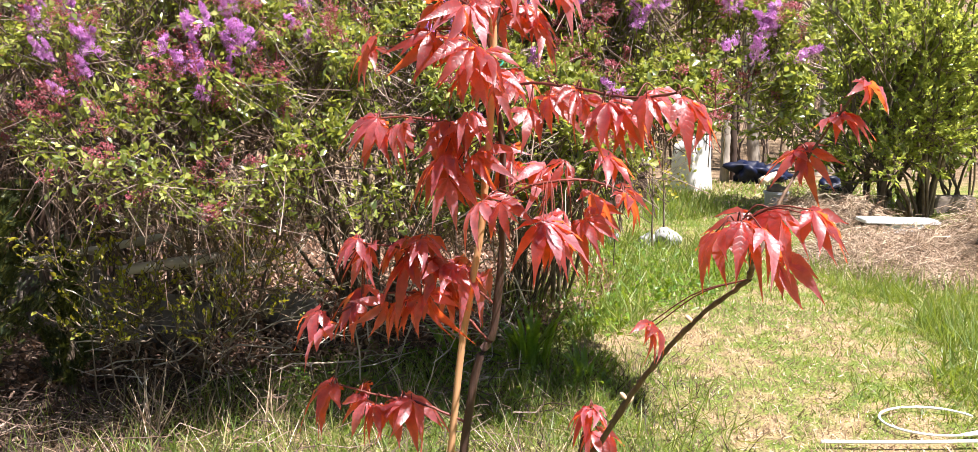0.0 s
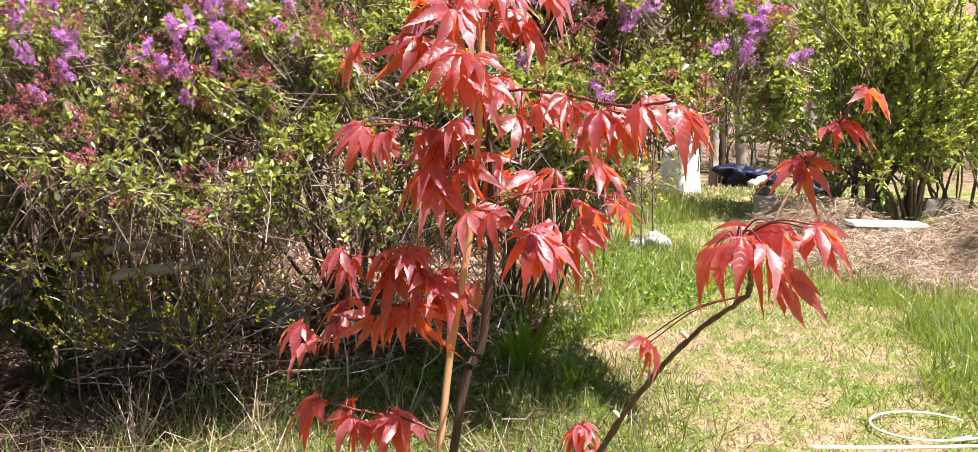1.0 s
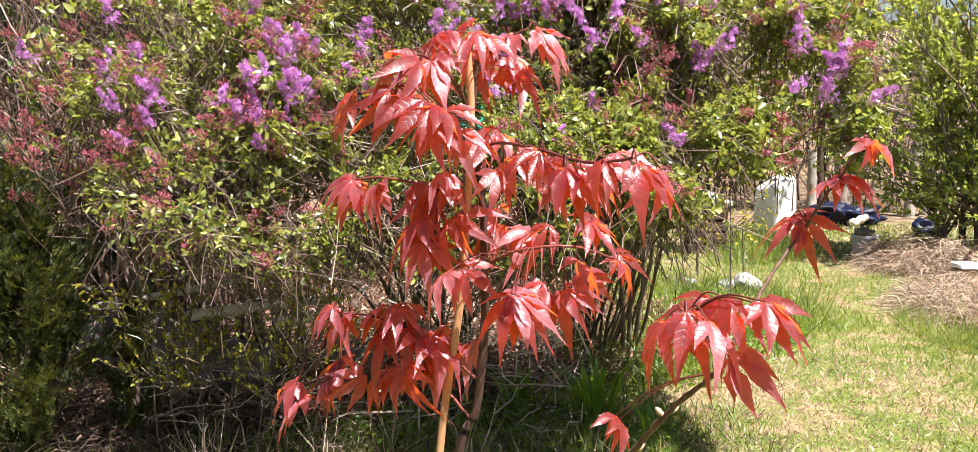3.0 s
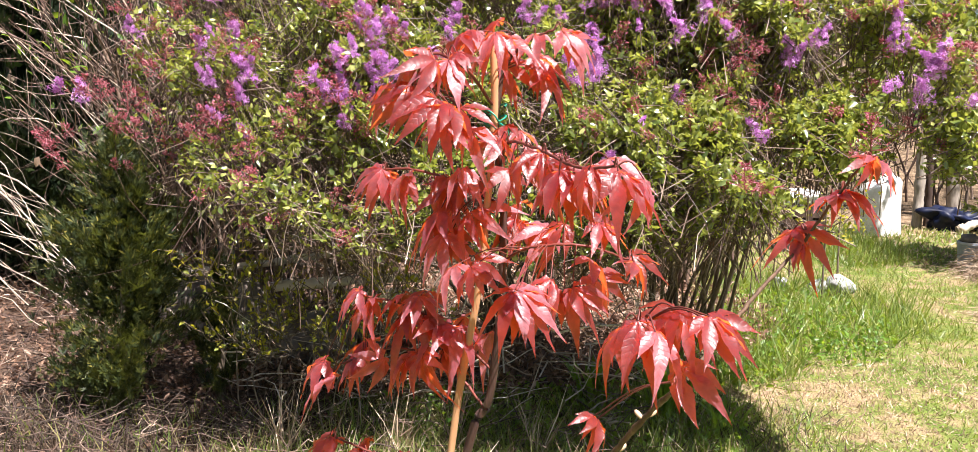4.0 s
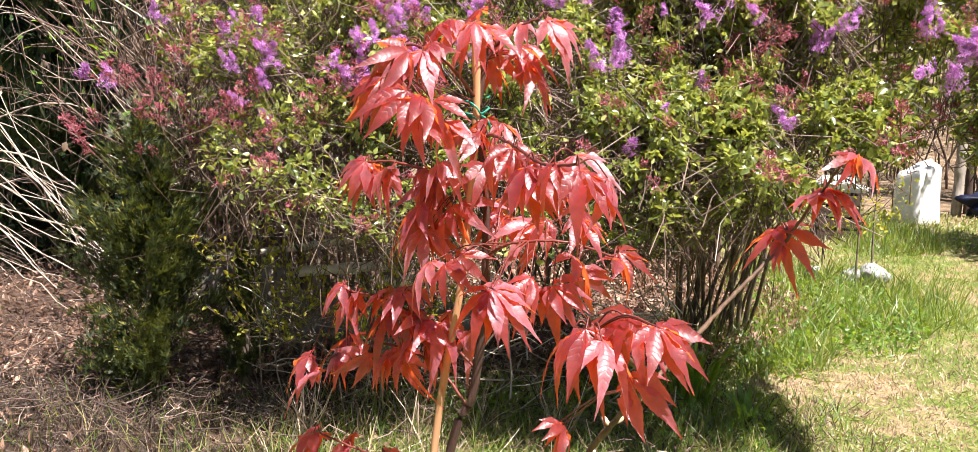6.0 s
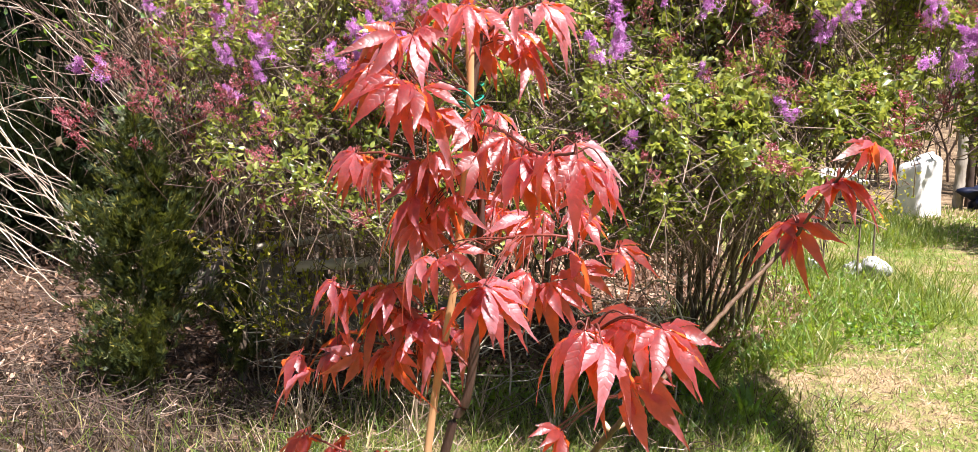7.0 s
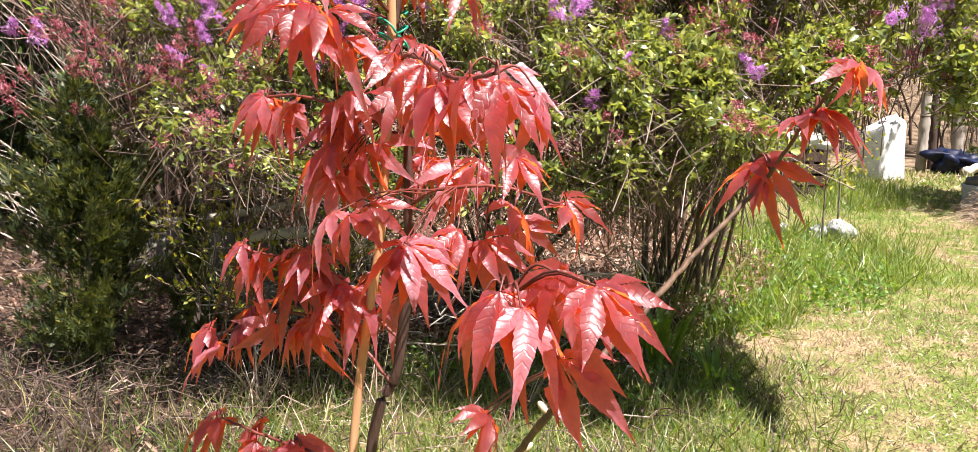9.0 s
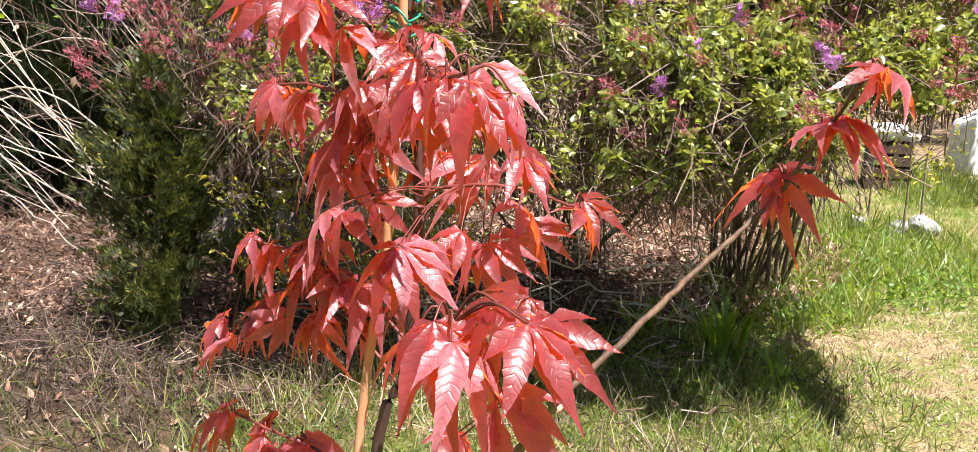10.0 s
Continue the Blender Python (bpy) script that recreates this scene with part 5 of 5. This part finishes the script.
def bucket():
    pail = thing("bucket", "grey plastic bucket with a lid beside the path", "bucket", (2.66, 9.1, 0.0))
    prof = [(0.0, 0.0), (0.085, 0.0), (0.092, 0.02), (0.108, 0.20), (0.116, 0.205), (0.116, 0.225), (0.106, 0.228), (0.098, 0.215), (0.0, 0.21)]
    n = 24
    verts = [(r * math.cos(2 * math.pi * k / n), r * math.sin(2 * math.pi * k / n), z) for r, z in prof for k in range(n)]
    faces = [(i * n + k, i * n + (k + 1) % n, (i + 1) * n + (k + 1) % n, (i + 1) * n + k) for i in range(len(prof) - 1) for k in range(n)]
    part("pail", mesh("pail", verts, faces, GREY_PLASTIC, False), pail)
    part("stone_lid", lump("stone_lid", STONE, 0.085, 0.085, 0.05, 0.35, 76), pail, m=Matrix.Translation((0, 0, 0.2)))


bucket()


def plank_seat():
    seat = thing("plank_seat", "white painted board lying on a white crate", "bench", (3.30, 7.95, 0.0))
    bm = box(0.62, 0.20, 0.032, 0.006)
    part("board", from_bm("board", bm, WHITE_PAINT), seat, "worn white board", m=Matrix.Translation((0, 0, 0.135)) @ pose(0, 0, 0, 0, 2, 3))
    bm = box(0.28, 0.17, 0.12, 0.012)
    crate = part("crate", from_bm("crate", bm, WHITE_PAINT), seat, "white plastic crate", m=Matrix.Translation((0.05, 0.0, 0.058)))
    for k in range(5):
        bm = box(0.012, 0.006, 0.09, 0.002)
        part("rib", from_bm("rib", bm, WHITE_PAINT), crate, m=Matrix.Translation((-0.11 + 0.055 * k, -0.0855, 0)))


plank_seat()
blk = new("concrete_block", from_bm("concrete_block", box(0.4, 0.2, 0.16, 0.012), STONE))
blk.location = (4.35, 9.25, 0.08)
tagged(blk, "pale concrete block lying behind the straw", "block")


def hose():
    a = np.linspace(-0.6, 4.6, 60)
    loop = np.stack([1.70 + 0.19 * np.cos(a + 0.9), 3.88 + 0.15 * np.sin(a + 0.9), np.full(60, 0.014)], -1)
    tail = spline([loop[-1], (1.75, 3.735, 0.014), (1.95, 3.77, 0.014), (2.3, 3.82, 0.014)], 24)[1:]
    line = np.concatenate([loop, tail])
    v, f = tubes(line[None], np.full((1, len(line)), 0.0048), 8)
    tagged(new("garden_hose", mesh("garden_hose", v, f, PLASTIC)), "white garden hose lying in a loose loop on the grass", "hose")
    v, f = tube([(1.20, 3.655, 0.022), (1.5, 3.65, 0.022), (1.80, 3.66, 0.022)], 0.0065, 0.0065, 12, 10)
    tagged(new("white_pipe", mesh("white_pipe", v, f, PLASTIC)), "straight white plastic pipe lying on the grass", "pipe")


hose()


def crate_pile():
    pile = thing("covered_crate", "dark wooden crate with a crumpled white sheet on it", "crate", (1.33, 9.55, 0.0))
    for i in range(4):
        for q in (-1, 1):
            part("slat", from_bm("slat", box(0.36, 0.018, 0.085, 0.004), DARK_WOOD), pile, m=Matrix.Translation((0, q * 0.16, 0.055 + 0.105 * i)))
            part("slat", from_bm("slat", box(0.018, 0.30, 0.085, 0.004), DARK_WOOD), pile, m=Matrix.Translation((q * 0.17, 0, 0.055 + 0.105 * i)))
    for qx in (-1, 1):
        for qy in (-1, 1):
            part("corner_post", from_bm("corner_post", box(0.03, 0.03, 0.44, 0.004), DARK_WOOD), pile, m=Matrix.Translation((qx * 0.155, qy * 0.14, 0.22)))
    part("sheet", lump("sheet", WHITE_SHEET, 0.21, 0.19, 0.075, 0.6, 81, 4), pile, "crumpled white sheet", m=Matrix.Translation((-0.03, 0, 0.42)))


crate_pile()


# ---- the red maple sapling, its cane and its tie ----
def maple_blade(seed):
    """A seven-lobed leaf that spreads like an umbrella: slender toothed lobes, each folded along its rib and bent down; y is the middle lobe, 1 long."""
    g = np.random.default_rng(100 + seed)
    close = g.uniform(0.70, 1.0)
    angles = np.radians(np.array([-118, -84, -43, 0, 43, 84, 118]) * close) + g.normal(0, 0.08, 7)
    lengths = np.array([0.26, 0.66, 0.93, 1.0, 0.93, 0.66, 0.26]) * g.uniform(0.85, 1.1, 7)
    rad = np.concatenate([[0.0, 0.10, 0.20, 0.30], np.linspace(0.36, 1.0, 13)])
    wide = np.interp(rad, [0.0, 0.10, 0.20, 0.30, 0.42, 0.54, 0.66, 0.78, 0.90, 1.0], [0.0, 0.08, 0.084, 0.112, 0.146, 0.150, 0.116, 0.068, 0.026, 0.0])
    fold = g.uniform(0.15, 0.75)
    hang = g.uniform(0.30, 0.90)
    verts, faces, rib, veins = [], [], [], []
    for a, ln in zip(angles, lengths):
        droop = hang * g.uniform(0.7, 1.3)
        bend = g.normal(0, 0.12)
        twist = g.normal(0, 0.45)
        curl = g.uniform(-0.1, 0.35)
        o = len(verts)
        for k, (r, w) in enumerate(zip(rad, wide)):
            rr = r * ln
            w = min(w * (0.7 + 0.3 * ln), rr * math.tan(radians(21.5 * close)) if rr < 0.33 else 1.0)
            tooth = (1.05 if k % 2 else 0.955) if 4 < k < 15 else 1.0
            z = -droop * rr ** 1.7 - 0.12 * rr - curl * rr ** 4
            aa = a + bend * r * r
            for side in (-1, 0, 1):
                x = side * w * tooth
                zz = z + abs(side) * w * fold + side * w * twist * r + 0.014 * math.sin(13 * rr + 5 * side + 9 * a) + 0.012 * math.sin(31 * rr + 3 * side + 4 * a)
                verts.append((x * math.cos(aa) + rr * math.sin(aa), -x * math.sin(aa) + rr * math.cos(aa), zz))
                rib.append(0.8 * (1 - 0.6 * r) if side == 0 else 0.0)
                veins.append(11.0 * rr - 1.6 * abs(side) * (w / 0.15))
        for k in range(len(rad) - 1):
            for s in (0, 1):
                q = (o + 3 * k + s, o + 3 * k + s + 1, o + 3 * k + s + 4, o + 3 * k + s + 3)
                if k == 0:
                    q = (o + 1, o + 3 + s + 1, o + 3 + s)
                faces.append(q)
    me = mesh("leaf", verts, faces, MAPLE)
    me.attributes.new("rib", "FLOAT", "POINT").data.foreach_set("value", np.array(rib, np.float32))
    me.attributes.new("side_vein", "FLOAT", "POINT").data.foreach_set("value", np.array(veins, np.float32))
    return me


leaf_rng = np.random.default_rng(12)
BLADES = [maple_blade(i) for i in range(28)]
maple = thing("maple_sapling", "young red-leaved Japanese maple sapling tied to a cane", "tree", (-0.055, 1.40, 0.0))
M0 = np.array(maple.location)
STEM_LINE = [(-0.055, 1.40, -0.02), (-0.060, 1.402, 0.35), (-0.045, 1.402, 0.72), (-0.016, 1.40, 1.007), (0.007, 1.40, 1.076), (0.016, 1.40, 1.167),
             (0.016, 1.40, 1.217), (0.015, 1.40, 1.279), (0.006, 1.402, 1.345), (0.012, 1.40, 1.412)]
v, f = tube(np.array(STEM_LINE) - M0, 0.0058, 0.0026, 60, 10, (0.50, 0.60, 0.70, 0.76, 0.82, 0.88, 0.94), 0.14, 0.0004)
part("stem", mesh("stem", v, f, MAPLE_BARK), maple, "slender dark brown stem")


def shoot(name, line, r0, r1, leaves, least=0.033, pairs=0.95, mat=STALK, label="", width=1.0):
    """A side branch along line, with its leaves: each is where the blade meets its stalk and where its tip hangs, in millimetres."""
    pts = np.array(line, float)
    if len(pts) > 1:
        v, f = tube(pts - M0, r0, r1, 8 * len(pts), 8, tuple(np.linspace(0.15, 0.95, 2 * len(pts))), 0.3, 0.0003)
        branch = part(name, mesh(name, v, f, mat), maple, label)
    dense = spline(pts, 40)
    # the leaves stand in pairs: some have a fellow behind them
    fellows = []
    for row in leaves:
        if leaf_rng.random() < pairs:
            shift = np.concatenate([leaf_rng.normal(0, 11, 1), leaf_rng.uniform(2, 28, 1), leaf_rng.normal(-2, 8, 1)])
            turn = np.concatenate([leaf_rng.normal(0, 14, 1), leaf_rng.normal(0, 10, 1), leaf_rng.normal(0, 5, 1)])
            fellows.append(tuple(np.array(row[:3]) + shift) + tuple(np.array(row[3:6]) + shift + turn))
    for row in list(leaves) + fellows:
        base, tip = np.array(row[:3]) / 1000, np.array(row[3:6]) / 1000
        hang = tip - base
        ln = float(np.linalg.norm(hang))
        full = min(max(0.85 * ln, least * leaf_rng.uniform(0.9, 1.25)), 1.35 * least)
        out = np.array([base[0] - 0.01, base[1] - 1.42, 0.0])
        out = out / (np.linalg.norm(out) + 0.03)
        # the blade lies out from the stem and dips; only its lobes hang
        level = 0.7 * np.array([hang[0], hang[1], 0.0]) / ln + 0.4 * out + np.array([leaf_rng.normal(0, 0.3), -0.35, 0])
        level = level / np.linalg.norm(level)
        axis = 0.42 * hang / ln + 0.90 * level
        normal = np.array([leaf_rng.normal(-0.05, 0.48), leaf_rng.normal(-0.12, 0.42), 0.9]) + 0.25 * out
        rot = frames(axis[None], normal[None])[0]
        m = Matrix(rot.tolist()).to_4x4()
        size = full * leaf_rng.uniform(0.92, 1.15)
        m = Matrix.Translation(Vector(base - M0)) @ m @ Matrix.Diagonal((size * width * leaf_rng.uniform(0.85, 1.0), size, size, 1))
        part("leaf", BLADES[leaf_rng.integers(len(BLADES))], maple, m=m)
        # its stalk
        near = dense[np.argmin(np.linalg.norm(dense - base, axis=1) + 0.5 * np.maximum(dense[:, 2] - base[2], 0))]
        mid = (near + base) / 2 + np.array([0, 0, 0.008])
        v, f = tube(np.array([near, mid, base]) - M0, 0.0007, 0.0005, 8, 5)
        part("leaf_stalk", mesh("leaf_stalk", v, f, STALK), maple)


v, f = tube(np.array([(-0.046, 1.40, 0.70), (0.02, 1.325, 0.86), (0.097, 1.24, 1.005), (0.125, 1.21, 1.069), (0.150, 1.18, 1.12), (0.173, 1.15, 1.16), (0.193, 1.10, 1.198)]) - M0,
            0.0034, 0.0016, 60, 9, (0.3, 0.45, 0.62, 0.75, 0.88, 0.97), 0.3, 0.0003)
part("long_branch", mesh("long_branch", v, f, LONG_BARK), maple, "long arching side branch with pale buds")
lb = spline([(0.02, 1.325, 0.86), (0.097, 1.24, 1.005), (0.125, 1.21, 1.069), (0.150, 1.18, 1.12), (0.173, 1.15, 1.16), (0.193, 1.10, 1.198)], 60)
for k, (q, side) in enumerate([(22, 1), (23, -1), (34, 1), (44, -1), (45, 1), (54, 1)]):
    bm_me = lump("bud", PALE_BUD, 0.0020, 0.0020, 0.0042, 0.2, 90 + k, 2)
    part("bud", bm_me, maple, "small pale bud", m=Matrix.Translation(Vector(lb[q] - M0)) @ pose(0.0018 * side, -0.001, 0.0, -20, 45 * side, 0))
# top shoots
shoot("branch", [(0.012, 1.40, 1.40), (0.03, 1.40, 1.425), (0.06, 1.40, 1.44)], 0.0014, 0.0009, [
    (-20, 1360, 1432, -20, 1330, 1410), (18, 1330, 1432, 32, 1310, 1409), (-13, 1410, 1415, -5, 1410, 1386), (8, 1420, 1408, 29, 1420, 1384),
    (41, 1400, 1435, 30, 1400, 1415), (67, 1400, 1439, 89, 1400, 1411), (39, 1420, 1414, 60, 1420, 1395), (46, 1420, 1397, 68, 1420, 1363),
    (-8, 1380, 1432, -23, 1400, 1415),
])
# upper front shoots
shoot("branch", [(0.008, 1.40, 1.36), (-0.01, 1.33, 1.40), (-0.03, 1.28, 1.41), (-0.045, 1.29, 1.385)], 0.0014, 0.0009, [
    (-11, 1300, 1413, -12, 1270, 1389), (-40, 1310, 1408, -55, 1310, 1385), (-22, 1270, 1405, -16, 1270, 1374),
    (-119, 1460, 1385, -152, 1460, 1338), (-15, 1250, 1373, -35, 1250, 1332), (-47, 1300, 1375, -63, 1300, 1331), (-7, 1260, 1369, 11, 1260, 1326),
    (-14, 1270, 1354, -30, 1270, 1322), (-23, 1380, 1344, -15, 1410, 1327),
])
# shoots under the tie
shoot("branch", [(0.012, 1.40, 1.31), (0.03, 1.34, 1.335), (0.07, 1.25, 1.335), (0.11, 1.17, 1.328), (0.14, 1.125, 1.332)], 0.0014, 0.0009, [
    (23, 1340, 1338, 28, 1310, 1313), (33, 1380, 1344, 68, 1380, 1325), (55, 1260, 1327, 71, 1260, 1291), (97, 1180, 1324, 96, 1180, 1291),
    (143, 1120, 1330, 163, 1120, 1295), (39, 1300, 1313, 37, 1300, 1270), (110, 1200, 1310, 109, 1200, 1281), (108, 1180, 1320, 128, 1150, 1312),
    (-13, 1380, 1264, -6, 1340, 1254), (76, 1230, 1333, 84, 1215, 1300), (122, 1150, 1331, 118, 1130, 1300),
], 0.0285)
# middle shoots behind
shoot("branch", [(0.014, 1.40, 1.27), (-0.03, 1.40, 1.29), (-0.08, 1.415, 1.30), (-0.115, 1.425, 1.298)], 0.0014, 0.0009, [
    (-115, 1420, 1299, -132, 1420, 1248), (-86, 1420, 1294, -95, 1420, 1256), (-114, 1440, 1295, -121, 1460, 1253), (-38, 1400, 1296, -43, 1400, 1262),
    (-47, 1400, 1288, -15, 1400, 1264), (-43, 1380, 1264, -48, 1350, 1242), (-39, 1380, 1240, -48, 1380, 1196), (-38, 1390, 1236, -13, 1390, 1215),
    (-18, 1360, 1308, -8, 1330, 1285),
])
# middle shoots right
shoot("branch", [(0.016, 1.40, 1.215), (0.05, 1.37, 1.235), (0.10, 1.365, 1.24), (0.14, 1.39, 1.225)], 0.0014, 0.0009, [
    (42, 1400, 1251, 63, 1400, 1220), (32, 1420, 1253, 10, 1450, 1233), (13, 1270, 1231, 6, 1270, 1194), (-3, 1360, 1221, 27, 1360, 1206),
    (116, 1330, 1267, 129, 1310, 1242), (79, 1380, 1258, 69, 1380, 1237), (104, 1370, 1227, 119, 1370, 1193), (144, 1400, 1221, 165, 1400, 1180),
    (74, 1330, 1213, 70, 1330, 1179), (94, 1330, 1207, 113, 1330, 1176), (51, 1270, 1213, 47, 1270, 1163), (54, 1270, 1213, 81, 1270, 1168),
])
# lower shoots left
shoot("branch", [(0.012, 1.40, 1.10), (-0.04, 1.405, 1.14), (-0.09, 1.415, 1.16), (-0.135, 1.42, 1.165)], 0.0014, 0.0009, [
    (-138, 1420, 1171, -156, 1420, 1126), (-124, 1430, 1162, -122, 1430, 1125), (-89, 1420, 1170, -109, 1420, 1135), (-69, 1400, 1173, -51, 1370, 1155),
    (-82, 1410, 1150, -102, 1410, 1108), (-64, 1400, 1151, -44, 1400, 1123), (-138, 1440, 1103, -176, 1440, 1066), (-138, 1430, 1099, -146, 1430, 1055),
    (-111, 1420, 1101, -112, 1420, 1054), (-176, 1440, 1070, -200, 1440, 1025), (-87, 1430, 1104, -88, 1430, 1061),
], 0.039)
# lower shoots at the stem
shoot("branch", [(0.005, 1.40, 1.06), (-0.04, 1.41, 1.10), (-0.10, 1.425, 1.11), (-0.165, 1.435, 1.085)], 0.0014, 0.0009, [
    (-49, 1410, 1147, -10, 1380, 1143), (-26, 1400, 1145, -12, 1400, 1109), (-60, 1390, 1116, -53, 1390, 1084), (-42, 1410, 1118, -9, 1410, 1100),
    (-18, 1420, 1146, -12, 1450, 1112),
], 0.039)
# lowest left shoot
shoot("branch", [(-0.02, 1.40, 0.97), (-0.07, 1.405, 0.99), (-0.125, 1.415, 0.998), (-0.165, 1.42, 1.008)], 0.0014, 0.0009, [
    (-171, 1420, 1009, -197, 1420, 954), (-132, 1420, 990, -156, 1420, 943), (-94, 1400, 994, -96, 1400, 952), (-82, 1400, 997, -53, 1400, 977),
    (-122, 1410, 988, -119, 1390, 959),
])
# near shoot
shoot("branch", [(0.193, 1.10, 1.198), (0.190, 1.085, 1.212), (0.178, 1.055, 1.235), (0.165, 1.035, 1.248)], 0.002, 0.0011, [
    (154, 1030, 1247, 133, 1030, 1210), (164, 1020, 1254, 168, 1020, 1219), (174, 1010, 1251, 192, 1010, 1221), (190, 1030, 1256, 193, 1030, 1223),
    (202, 1000, 1264, 214, 1000, 1224), (203, 1010, 1260, 232, 1010, 1232),
    (130, 1160, 1147, 130, 1160, 1114), (134, 1150, 1149, 157, 1150, 1130), (155, 1050, 1242, 145, 1050, 1199),
], 0.0225, 0.4, LONG_BARK)
# outer shoot
shoot("branch", [(0.193, 1.10, 1.198), (0.222, 1.16, 1.220), (0.250, 1.215, 1.243), (0.275, 1.245, 1.266), (0.292, 1.24, 1.295), (0.312, 1.225, 1.332)], 0.0016, 0.0008, [
    (317, 1223, 1339, 322, 1195, 1318), (321, 1228, 1338, 352, 1225, 1322), (303, 1236, 1313, 300, 1205, 1288), (305, 1239, 1312, 338, 1232, 1293),
    (295, 1240, 1308, 283, 1238, 1336), (279, 1253, 1278, 282, 1225, 1252), (277, 1255, 1279, 251, 1250, 1259), (272, 1258, 1279, 268, 1260, 1300),
], 0.0255, 0.0, LONG_BARK)
# low shoot on the long branch
shoot("branch", [(0.085, 1.255, 0.985), (0.088, 1.25, 1.01), (0.095, 1.25, 1.04)], 0.0022, 0.0012, [
    (95, 1250, 1042, 70, 1250, 1021), (98, 1250, 1042, 122, 1250, 1021), (97, 1260, 1042, 92, 1260, 1051), (95, 1240, 1024, 78, 1240, 1005),
    (103, 1250, 1021, 127, 1250, 994),
], 0.026, 0.3, LONG_BARK)


cane = thing("bamboo_cane", "thin tan bamboo cane staking the maple sapling", "stake", (-0.118, 1.41, 0.0))
line = np.array([(-0.118, 1.41, -0.05), (-0.072, 1.405, 0.55), (-0.033, 1.40, 1.005), (-0.008, 1.394, 1.173), (-0.002, 1.392, 1.23), (0.0065, 1.389, 1.351), (0.004, 1.385, 1.432)])
v, f = tube(line - np.array(cane.location), 0.0041, 0.0034, 90, 12, (0.22, 0.40, 0.55, 0.68, 0.80, 0.91), 0.16)
v2, f2 = tubes(np.array([[line[-1] - np.array(cane.location), line[-1] - np.array(cane.location) + np.array([0, 0, 0.0006])]]), np.array([[0.0033, 0.0006]]), 12)
part("cane", mesh("cane", *merge([(v, f), (v2, f2)]), BAMBOO), cane)

# the tie: a few turns of green cord round the cane and the stem
t = np.linspace(0, 1, 140)
w = t * 2 * np.pi * 3.2
cord = np.stack([0.006 + 0.0092 * np.cos(w) + 0.002 * np.sin(3 * w), 1.394 + 0.0105 * np.sin(w), 1.366 - 0.036 * t + 0.004 * np.sin(2 * w)], -1)
v, f = tubes(cord[None], np.full((1, 140), 0.0009), 6)
v2, f2 = tube([(0.013, 1.385, 1.350), (0.020, 1.379, 1.346), (0.023, 1.380, 1.339)], 0.0011, 0.0008, 10, 6)
tagged(new("plant_tie", mesh("plant_tie", *merge([(v, f), (v2, f2)]), TIE)), "green cord tying the maple to its cane", "tie")
